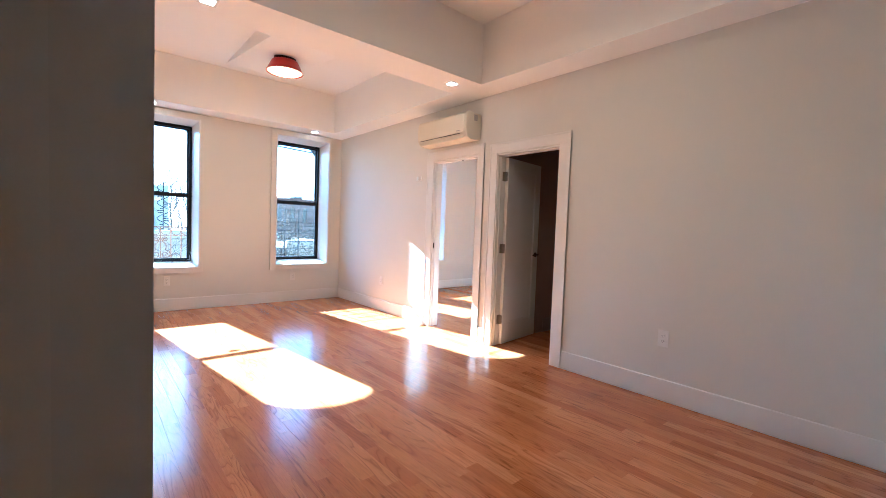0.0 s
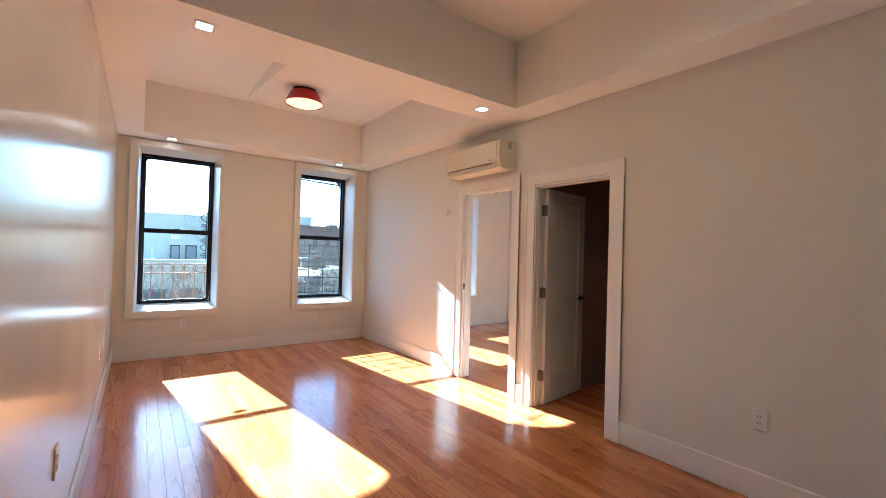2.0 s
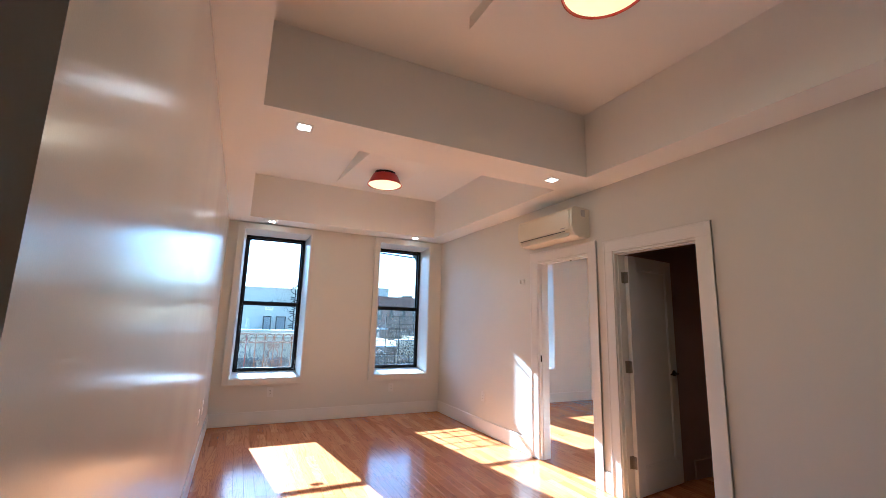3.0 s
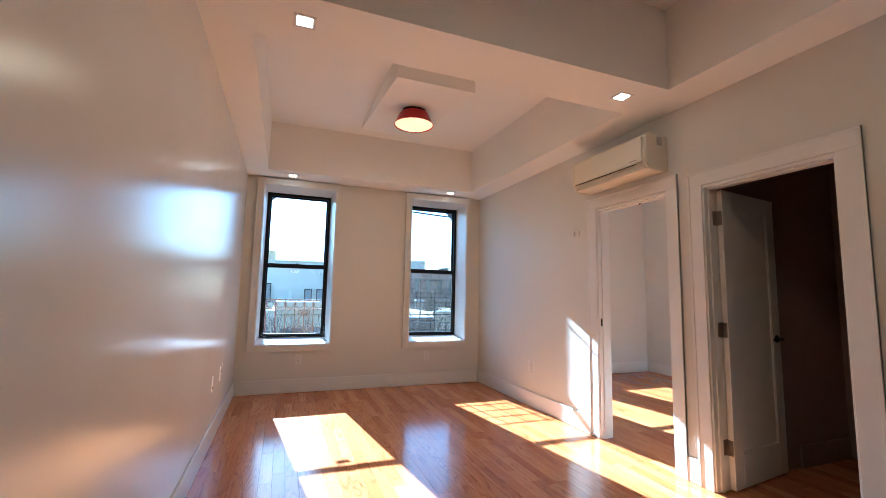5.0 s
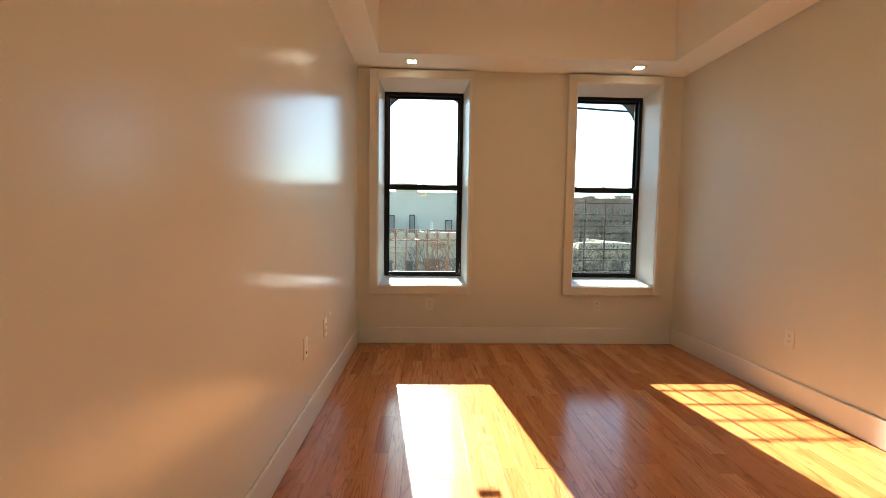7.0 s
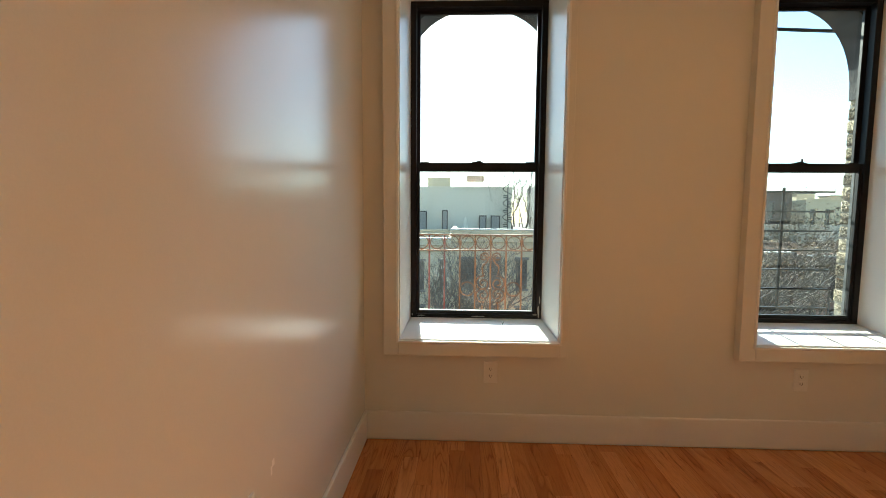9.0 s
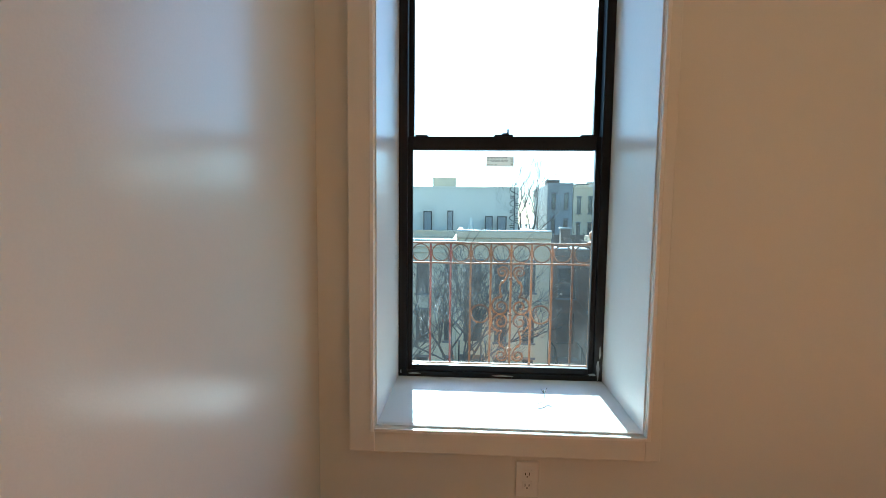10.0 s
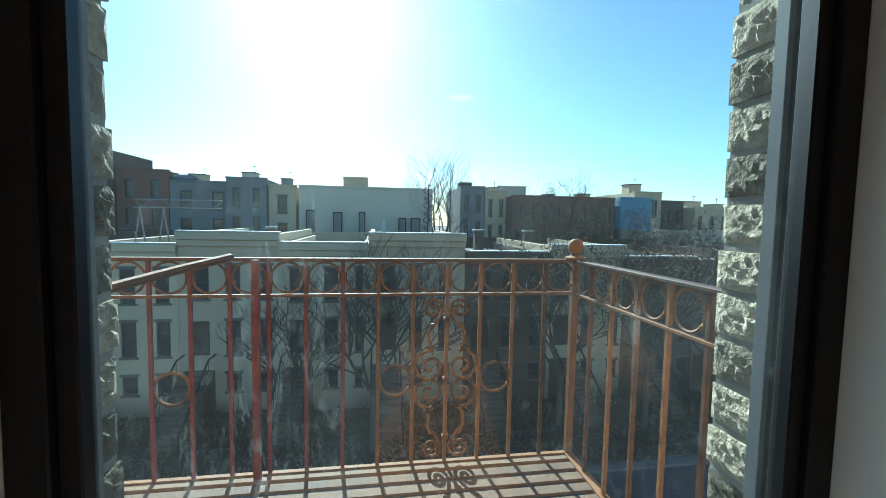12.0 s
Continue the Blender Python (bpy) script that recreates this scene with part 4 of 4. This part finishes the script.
def row_house(x0, w, top, colour, stoop_left=True, yf=32.0):
    """A three-level row house with a high stoop."""
    house = thing("row_house", (x0 + w / 2, yf, ZG), {"cream": "cream painted row house with dark windows across the street", "grey": "grey stucco row house with a high stoop across the street", "tan": "tan stone row house with a parapet across the street",
                  "brown": "dark brownstone row house across the street", "brick": "weathered brick row house across the street"}[colour], "row house", "row houses")
    cols = [(x0 + 0.50, x0 + 1.58), (x0 + 2.45, x0 + 3.25), (x0 + 4.25, x0 + 4.98)]
    if w < 5.2:
        cols = [(p, min(q, x0 + w - 0.3)) for p, q in cols]
    dz = top - 0.3
    levels = [(-8.8, -7.75), (-6.65, -4.67), (-3.42 + dz * 0.3, -1.5 + dz * 0.3)]
    bm = bmesh.new()
    grid_wall(bm, x0, x0 + w, yf, yf + 0.3, ZG, top, cols, levels)
    box(bm, x0, x0 + 0.3, yf + 0.3, yf + 12, ZG, top)
    box(bm, x0 + w - 0.3, x0 + w, yf + 0.3, yf + 12, ZG, top)
    part("wall", bm, WALLS[colour], house)
    part("roof", boxes((x0 + 0.3, x0 + w - 0.3, yf + 0.3, yf + 12, top - 0.75, top - 0.55)), SILVER if colour in ("grey", "tan") else ROOF, house)
    part("cornice", boxes((x0 - 0.02, x0 + w + 0.02, yf - 0.35, yf - 0.003, top - 0.38, top + 0.06), (x0, x0 + w, yf - 0.2, yf - 0.003, top - 0.75, top - 0.38), bev=0.04), WALLS[colour], house)
    part("coping", boxes((x0, x0 + w, yf - 0.36, yf + 0.3, top + 0.062, top + 0.13)), SILVER, house, "pale metal coping")
    for i, (a, b) in enumerate(cols):
        for n, (z0, z1) in enumerate(levels):
            if n == 1 and i == 0:
                part("door", boxes((a, b, yf + 0.1, yf + 0.18, -7.5, -4.67), bev=0.02), DOOR_DARK, house, "dark double door")
            else:
                far_window(house, a, b, yf, z0, z1)
    a, b = cols[0]
    bm = bmesh.new()
    for k in range(14):
        box(bm, a - 0.25, b + 0.25, yf - 1.0 - (k + 1) * 0.27, yf - 1.0 - k * 0.27, ZG, -7.5 - (k + 1) * 0.185)
    box(bm, a - 0.25, b + 0.25, yf - 1.0, yf, ZG, -7.5)
    part("stoop", bm, WALLS["brick" if colour == "brick" else "brown"], house, "stone entrance steps")
    for x in (a - 0.28, b + 0.28):
        bm = bmesh.new()
        tube(bm, [(x, yf, -6.6), (x, yf - 1.0, -6.6), (x, yf - 4.7, -9.1), (x, yf - 4.8, -10.1)], 0.05, 6)
        for k in range(9):
            y, z = yf - 1.0 - k * 0.45, -6.6 - k * 0.304
            tube(bm, [(x, y, z), (x, y, z - 0.95)], 0.02, 5)
        part("stair_rail", bm, IRON, house, "black iron stair rail")
    return house


for x0, w, top, colour in ((-32.1, 5.43, -0.9, "brown"), (-26.7, 5.43, -0.2, "grey"), (-21.3, 5.43, -0.35, "brick"), (-15.85, 5.43, -0.35, "cream"), (-10.4, 5.43, 0.35, "grey"), (-4.97, 5.0, -0.2, "grey"), (0.05, 5.85, 0.40, "tan"),
                         (5.92, 5.43, -0.65, "brown"), (11.37, 5.2, -0.2, "tan"), (16.6, 5.2, -0.9, "brown"), (21.85, 5.4, -1.1, "brick"), (27.3, 5.4, -0.6, "brown"), (32.75, 5.4, -0.9, "cream")):
    row_house(x0, w, top, colour)


def block(x0, x1, y, top, colour, floors=3, cols=4, depth=10.0, label="", base=ZG):
    """A building behind the row: walls with window openings, and a roof with a parapet."""
    b = thing("building", ((x0 + x1) / 2, y, base), label or "distant %s building with a flat roof" % colour, "building", "distant buildings")
    cw = (x1 - x0) / max(cols, 1)
    cs = [(x0 + cw * (i + 0.32), x0 + cw * (i + 0.68)) for i in range(cols)]
    lv = [(top - 1.1 - 3.1 * (k + 1) + 1.2, top - 1.1 - 3.1 * k) for k in range(floors)][::-1]
    bm = bmesh.new()
    grid_wall(bm, x0, x1, y, y + 0.35, base, top, cs, lv)
    box(bm, x0, x0 + 0.35, y + 0.35, y + depth, base, top)
    box(bm, x1 - 0.35, x1, y + 0.35, y + depth, base, top)
    box(bm, x0 + 0.35, x1 - 0.35, y + depth - 0.35, y + depth, base, top)
    part("wall", bm, WALLS[colour], b)
    part("roof", boxes((x0 + 0.35, x1 - 0.35, y + 0.35, y + depth - 0.35, top - 0.7, top - 0.5)), ROOF, b)
    part("parapet", boxes((x0 - 0.08, x1 + 0.08, y - 0.12, y + 0.43, top + 0.002, top + 0.16)), WALLS[colour], b)
    for a, c in cs:
        for z0, z1 in lv:
            far_window(b, a, c, y, z0, z1, cols <= 4 and y < 60)
    return b


# skyline, from the east end of the view to the west
block(-40, -27.9, 56, 8.2, "brown", 4, 4)
block(-27.8, -22.5, 58, 6.2, "brick", 3, 2)
block(-22.4, -15.7, 58, 5.1, "slate", 3, 2)
block(-15.5, -11.4, 55, 5.4, "slate", 3, 2)
block(-11.3, -8.4, 55.5, 4.75, "grey", 3, 1)
block(-8.0, 6.8, 55, 4.75, "white", 0, 0, label="large pale grey windowless building wall behind the roofs")
block(-3.4, -0.6, 57, 6.0, "grey", 0, 0, 4, "pale grey rooftop bulkhead behind the roofs")
block(10.5, 13.5, 57, 5.4, "slate", 3, 2)
block(13.6, 16.3, 57, 4.95, "tan", 3, 2)
block(16.4, 29.6, 55, 4.35, "brick", 3, 8)
block(16.6, 20.6, 62, 6.0, "white", 0, 0, 5)
block(29.8, 34.0, 54, 4.4, "blue", 0, 0, 8, "building wrapped in blue netting")
block(34.2, 38.2, 58, 5.5, "tan", 1, 2)
block(38.3, 41.5, 58, 4.4, "brown", 1, 2)
block(41.6, 52, 56, 3.6, "tan", 2, 6)
block(29.8, 42, 47, 0.6, "white", 1, 6)
block(42.2, 60, 47, 0.2, "slate", 1, 6)
block(-70, -41, 60, 6.5, "brick", 3, 8)
block(55, 90, 60, 3.4, "brick", 3, 8)
block(-8.2, 6.6, 49, -0.2, "grey", 1, 5)
block(-28, -8.6, 48, -0.4, "brown", 1, 6)
block(8, 29, 48, -0.5, "brown", 1, 6)

# bulkhead doors and vents low on the pale wall behind the roofs
for x0, x1, z1 in ((-4.3, -3.3, 2.0), (-1.5, -0.8, 2.1), (2.9, 3.8, 1.5), (4.3, 5.4, 1.5), (-7.2, -6.3, 2.2)):
    hut = thing("roof_hatch", ((x0 + x1) / 2, 48.9, -0.2), "dark framed door of a rooftop bulkhead", "roof door", "roof doors")
    part("door", boxes((x0 + 0.12, x1 - 0.12, 54.6, 54.7, -0.2, z1 - 0.12)), WALLS["slate"], hut)
    part("door_frame", boxes((x0, x0 + 0.12, 54.5, 54.75, -0.2, z1), (x1 - 0.12, x1, 54.5, 54.75, -0.2, z1), (x0 + 0.12, x1 - 0.12, 54.5, 54.75, z1 - 0.12, z1)), IRON, hut)
vent = thing("roof_vent", (1.2, 50, -0.7), "white conical vent on a flat roof", "vent")
bm = bmesh.new()
lathe(bm, [(0.05, 0.0), (0.45, 0.0), (0.12, 1.9), (0.05, 2.0)], (1.2, 50, -0.7), 14)
part("cone", bm, WALLS["white"], vent, smooth=True)
for x, y, h in ((-7.6, 41, 0.8), (8.2, 38, 0.9), (12.5, 39, 0.9)):
    ch = thing("chimney", (x, y, -0.9), "dark square chimney on a flat roof", "chimney", "chimneys")
    part("shaft", boxes((x - 0.35, x + 0.35, y - 0.3, y + 0.3, -1.35, h - 0.4), bev=0.02), WALLS["brown"], ch)
    part("pot", boxes((x - 0.42, x + 0.42, y - 0.37, y + 0.37, h - 0.4, h - 0.25), bev=0.02), WALLS["slate"], ch)

# small bulkheads, flues and aerials on the skyline roofs
for x, y, z, w, h, c in ((-20.0, 60, 5.1, 1.6, 0.9, "grey"), (-13.8, 58, 5.4, 1.4, 0.8, "white"), (11.4, 59, 5.4, 1.5, 0.55, "brown"), (15.2, 60, 4.95, 1.3, 0.6, "grey"), (22.5, 59, 4.35, 1.0, 0.5, "brown"),
                         (26.8, 58, 4.35, 1.3, 0.6, "grey"), (35.6, 61, 5.5, 1.8, 1.2, "tan"), (44.0, 60, 3.6, 2.2, 0.9, "grey"), (-9.8, 58, 4.75, 1.0, 0.9, "slate"), (47.8, 60, 3.6, 1.6, 0.6, "tan")):
    hut = thing("bulkhead", (x, y, z), "small rooftop bulkhead with a flat lid and an aerial", "bulkhead", "rooftop bulkheads")
    part("wall", boxes((x - w / 2, x + w / 2, y - 0.9, y + 0.9, z - 0.5, z + h), bev=0.02), WALLS[c], hut)
    part("lid", boxes((x - w / 2 - 0.1, x + w / 2 + 0.1, y - 1.0, y + 1.0, z + h, z + h + 0.12), bev=0.02), ROOF, hut)
    bm = bmesh.new()
    tube(bm, [(x + w * 0.3, y, z + h + 0.1), (x + w * 0.3, y, z + h + 1.0)], 0.03, 5)
    tube(bm, [(x + w * 0.3 - 0.35, y, z + h + 0.85), (x + w * 0.3 + 0.35, y, z + h + 0.85)], 0.025, 5)
    part("aerial", bm, IRON, hut, "thin metal aerial")

# water tank, rooftop truss and spiral stair on the far roofs
tank = thing("water_tank", (-21.3, 59.5, 5.15), "low round rooftop tank with a shallow domed lid", "water tank")
bm = bmesh.new()
lathe(bm, [(0.1, 0), (1.7, 0), (1.7, 0.75), (1.85, 0.8), (1.5, 1.15), (0.7, 1.4), (0.1, 1.34)], (-21.3, 60, 4.65), 24)
part("shell", bm, WALLS["slate"], tank, smooth=True)
truss = thing("roof_truss", (-13.5, 36, -0.4), "grey steel lattice frame standing on the roofs", "steel frame")
TRUSS = surface("grey_steel", (0.16, 0.165, 0.165), (0.28, 0.28, 0.275), 0.6, metal=0.2)
for z in (1.75, 2.25):
    bm = bmesh.new()
    tube(bm, [(-14.6, 36, z), (-9.4, 36, z + 0.05)], 0.05, 5)
    part("chord", bm, TRUSS, truss)
for i in range(12):
    bm = bmesh.new()
    x = -14.6 + i * 0.43
    tube(bm, [(x, 36, 1.75 if i % 2 else 2.25), (x + 0.43, 36, 2.25 if i % 2 else 1.75)], 0.03, 4)
    part("web", bm, TRUSS, truss)
for x in (-14.3, -12.9):
    for dx in (-0.35, 0.35):
        bm = bmesh.new()
        tube(bm, [(x, 36, 1.75), (x + dx, 36, -0.9)], 0.05, 5)
        part("leg", bm, TRUSS, truss)
stair = thing("spiral_stair", (6.2, 53.9, -0.2), "black iron spiral stair against the pale wall", "spiral stair")
bm = bmesh.new()
tube(bm, [(6.2, 53.9, -0.5), (6.2, 53.9, 5.3)], 0.06, 6)
part("column", bm, IRON, stair)
bm = bmesh.new()
tube(bm, [(6.2 + 0.55 * math.cos(i * 0.4), 53.9 + 0.55 * math.sin(i * 0.4), 0.5 + i * 0.105) for i in range(46)], 0.045, 5)
part("hand_rail", bm, IRON, stair)
for i in range(21):
    a = i * 0.8
    bm = bmesh.new()
    tube(bm, [(6.2, 53.9, -0.4 + i * 0.21), (6.2 + 0.55 * math.cos(a), 53.9 + 0.55 * math.sin(a), -0.4 + i * 0.21)], 0.06, 4)
    part("tread", bm, IRON, stair)


# ---- trees ----
BARK = surface("grey_bark", (0.045, 0.037, 0.03), (0.10, 0.083, 0.068), 0.9, 30, 3, 0.6, 0.01)
DRY_LEAF = surface("dry_leaves", (0.06, 0.042, 0.024), (0.16, 0.11, 0.06), 0.95, 20, 2, 0.0, 0.01, spread=4, spec=0.1)


def grow(bm, rng, base, way, length, radius, depth, tips, keep):
    """One limb and, from it, the smaller ones."""
    pts, p, d = [Vector(base)], Vector(base), Vector(way).normalized()
    n = 5
    for _ in range(n):
        d = (d + Vector((rng.uniform(-1, 1), rng.uniform(-1, 1), rng.uniform(-0.5, 0.9))) * 0.16).normalized()
        p = p + d * length / n
        pts.append(p.copy())
    tube(bm, pts, radius, 6 if depth > 3 else 4 if depth > 1 else 3, radius * 0.55)
    if depth == 0:
        tips.append(p.copy())
        return
    for i in range(4 if depth > 2 else 3):
        k = rng.uniform(0.35, 1.0) if i else 1.0
        q = pts[0].lerp(pts[-1], k) if k < 1 else pts[-1]
        q = pts[min(n, max(1, round(k * n)))]
        side = Vector((rng.uniform(-1, 1), rng.uniform(-1, 1), rng.uniform(-0.15, 0.55)))
        grow(bm, rng, q, d * 0.75 + side * 0.85, length * rng.uniform(0.58, 0.78), radius * rng.uniform(keep - 0.08, keep + 0.08), depth - 1, tips, keep)


def tree(x, y, height, seed, leaves=0, label="bare winter street tree with a spreading crown", twigs=4):
    rng = random.Random(seed)
    t = thing("tree", (x, y, ZG), label, "tree", "street trees")
    bm, tips = bmesh.new(), []
    tube(bm, [(x, y, ZG - 0.1), (x + 0.05, y, ZG + height * 0.13), (x, y + 0.05, ZG + height * 0.28)], height * 0.016, 8, height * 0.012)
    part("trunk", bm, BARK, t, smooth=True)
    bm = bmesh.new()
    for i in range(5):
        a = i * 2 * math.pi / 5 + rng.uniform(-0.4, 0.4)
        grow(bm, rng, (x, y, ZG + height * (0.25 + 0.01 * i)), (math.cos(a) * 0.6, math.sin(a) * 0.6, 1.0), height * (0.3 if twigs == 4 else 0.27), height * 0.0075, twigs, tips, 0.6 if y < 30 else 0.46)
    part("crown", bm, BARK, t)
    if leaves:
        verts, faces = [], []
        for _ in range(leaves):
            c = rng.choice(tips) + Vector((rng.gauss(0, 0.35), rng.gauss(0, 0.35), rng.gauss(0, 0.35)))
            u = Vector((rng.gauss(0, 1), rng.gauss(0, 1), rng.gauss(0, 1))).normalized()
            v = u.cross(Vector((rng.gauss(0, 1), rng.gauss(0, 1), rng.gauss(0, 1)))).normalized()
            s = rng.uniform(0.04, 0.09)
            k = len(verts)
            verts += [tuple(c - u * s), tuple(c + v * s * 0.6), tuple(c + u * s), tuple(c - v * s * 0.6)]
            faces.append((k, k + 1, k + 2, k + 3))
        me = bpy.data.meshes.new("leaves")
        me.from_pydata([(a - x, b - y, c - ZG) for a, b, c in verts], [], faces)
        me.materials.append(DRY_LEAF)
        lv = new("leaves", me)
        lv.parent = t
    return t


tree(0.4, 26.5, 11.2, 3, twigs=5)
tree(-3.6, 27.2, 8.2, 23, label="small bare street tree before the row houses")
tree(10.5, 28.0, 11.0, 5, 2200, "street tree with some dry brown leaves")
tree(15.0, 27.0, 11.6, 6, 2600, "street tree with some dry brown leaves")
tree(20.5, 29.0, 12.2, 8, 2600, "street tree with some dry brown leaves")
tree(17.0, 46.0, 14.5, 7, 4500, "tall garden tree with some dry brown leaves")
tree(24.0, 46.0, 14.0, 9, 4500, "tall garden tree with some dry brown leaves")
tree(31.0, 45.0, 13.0, 10, 3500, "tall garden tree with some dry brown leaves")
tree(8.6, 60.0, 23.0, 11, 0, "tall bare winter tree behind the roofs", 5)
tree(24.5, 58.0, 19.0, 13, 0, "tall bare winter tree behind the roofs", 5)
tree(-18.0, 27.0, 9.0, 17)

HEDGE = surface("winter_hedge", (0.014, 0.014, 0.008), (0.045, 0.038, 0.024), 0.85, 20, 1.5, 0.2, 0.01, spread=4)


def shrubs(x0, x1, y0, y1, height, count, seed):
    """Low winter planting of many small leaves and twigs."""
    rng2 = random.Random(seed)
    verts, faces = [], []
    for _ in range(count):
        x, y = rng2.uniform(x0, x1), rng2.uniform(y0, y1)
        top = height * (0.55 + 0.45 * noise.noise((x * 0.6, y * 0.9, seed)))
        c = Vector((x, y, ZG + 0.05 + abs(top) * rng2.random() ** 0.6))
        u = Vector((rng2.gauss(0, 1), rng2.gauss(0, 1), rng2.gauss(0, 1))).normalized()
        v = u.cross(Vector((rng2.gauss(0, 1), rng2.gauss(0, 1), rng2.gauss(0, 1)))).normalized()
        r = rng2.uniform(0.06, 0.16)
        k = len(verts)
        verts += [tuple(c - u * r), tuple(c + v * r * 0.5), tuple(c + u * r), tuple(c - v * r * 0.5)]
        faces.append((k, k + 1, k + 2, k + 3))
    me = bpy.data.meshes.new("shrubs")
    me.from_pydata(verts, [], faces)
    me.materials.append(HEDGE)
    return tagged(new("shrubs", me), "dark winter shrubs in the front gardens", "shrubs", kind="stuff")


shrubs(-22, 26, 28.2, 30.8, 1.3, 24000, 21)
shrubs(-22, 26, 24.4, 27.6, 0.7, 20000, 22)

# ---- stone blocks beside the windows ----
rng = random.Random(4)


def rough_block(w, d, h, seed):
    """A rock-faced block; its rough face looks along -x, its back is at x = w."""
    r2 = random.Random(seed)
    bm = bmesh.new()
    ny, nz = 16, 8
    front = []
    for i in range(ny + 1):
        col = []
        for k in range(nz + 1):
            edge = i in (0, ny) or k in (0, nz)
            x = 0.001 if edge else min(0.0, r2.gauss(-0.0042, 0.0024)) * (0.55 if i in (1, ny - 1) or k in (1, nz - 1) else 1.0)
            col.append(bm.verts.new((x, d * i / ny + (0 if edge else r2.uniform(-0.004, 0.004)), h * k / nz + (0 if edge else r2.uniform(-0.004, 0.004)))))
        front.append(col)
    for i in range(ny):
        for k in range(nz):
            bm.faces.new((front[i][k], front[i][k + 1], front[i + 1][k + 1], front[i + 1][k]))
    ring = [front[i][0] for i in range(ny + 1)] + [front[ny][k] for k in range(1, nz + 1)] + [front[i][nz] for i in range(ny - 1, -1, -1)] + [front[0][k] for k in range(nz - 1, 0, -1)]
    back = [bm.verts.new((w, v.co.y, v.co.z)) for v in ring]
    for i in range(len(ring)):
        bm.faces.new((ring[i], back[i], back[(i + 1) % len(ring)], ring[(i + 1) % len(ring)]))
    bmesh.ops.recalc_face_normals(bm, faces=bm.faces)
    return mesh_of(bm, "stone_block", STONE)


block_meshes = [rough_block(0.105, 0.2, h, i) for i, h in enumerate((0.072, 0.074, 0.07, 0.073, 0.071, 0.074))]
for a, b, c, d in (W1, W2, W4, W3):
    for s in (-1, 1):
        xf = (d + 0.14) if s > 0 else (c - 0.096)
        part("mortar", boxes((min(xf + s * 0.004, xf + s * 0.1), max(xf + s * 0.004, xf + s * 0.1), YF1 + 0.038, YF1 + 0.230, 0.472, 2.112)), MORTAR, wall_facade)
        for i in range(19):
            ob = new("stone_block", block_meshes[(i * 5 + rng.randrange(3)) % 6])
            x = (d + 0.14) if s > 0 else (c - 0.096)
            ob.matrix_world = Matrix.Translation((x + rng.uniform(-0.006, 0.006), YF1 + (0.034 if s > 0 else 0.234), 0.474 + i * 0.0862)) @ pose(0, 0, 0, 0, 0, 0 if s > 0 else 180)
            ob.parent = wall_facade

# ---- oak strips of the floor, laid along y ----
PW = 0.0826
LENGTHS = (0.42, 0.56, 0.7, 0.86, 1.02, 1.2, 1.4)


def strip_mesh(length):
    return mesh_of(boxes((0.0003, PW - 0.0003, 0.0003, length - 0.0003, -0.018, 0.0), bev=0.0006), "floor_strip", OAK)


strip_meshes = {v: strip_mesh(v) for v in LENGTHS}
bm = bmesh.new()
made = 0
for x0, x1, y0, y1 in ((-20 * PW, XR, -1.8, 6.984), (XR, XR + TW, D1[0] + 0.018, D1[1] - 0.018), (XR, XR + TW, D2[0] + 0.018, D2[1] - 0.018), (XR + TW, 6.5, 3.56, 6.984), (XR + TW, 4.9, 0.62, 3.464)):
    x = x0
    while x < x1 - 0.004:
        w = min(PW, x1 - x)
        y = y0
        hall = x < -0.01
        y_end = min(y1, 1.44) if hall and y1 > 6 and x0 < 0 else y1
        first = True
        while y < y_end - 0.004:
            v = rng.choice(LENGTHS)
            if first:
                v, first = v * rng.uniform(0.3, 1.0), False
            fits = y + v <= y_end - 0.05 and v in strip_meshes and w == PW
            v = min(v, y_end - y)
            if y_end - y - v < 0.05:
                v = y_end - y
            if fits and made < 300 and -0.01 <= x < 2.6 and y > 2.2 and x0 < 0:
                ob = new("floor_strip", strip_meshes[v])
                ob.location = (x, y, rng.uniform(-0.0004, 0.0))
                ob.parent = floor
                made += 1
            else:
                z = rng.uniform(-0.0004, 0.0)
                vs = [bm.verts.new(p) for p in ((x + 0.0003, y + 0.0003, z - 0.018), (x + w - 0.0003, y + 0.0003, z - 0.018), (x + w - 0.0003, y + v - 0.0003, z - 0.018), (x + 0.0003, y + v - 0.0003, z - 0.018),
                                                (x + 0.0003, y + 0.0003, z), (x + w - 0.0003, y + 0.0003, z), (x + w - 0.0003, y + v - 0.0003, z), (x + 0.0003, y + v - 0.0003, z))]
                for f in ((4, 5, 6, 7), (0, 1, 5, 4), (1, 2, 6, 5), (2, 3, 7, 6), (3, 0, 4, 7)):
                    bm.faces.new([vs[i] for i in f])
            y += v
        x += w
rest = new("floor_strips", mesh_of(bm, "floor_strips", OAK))
rest.parent = floor
tagged(rest, "oak floor strips", kind="stuff")
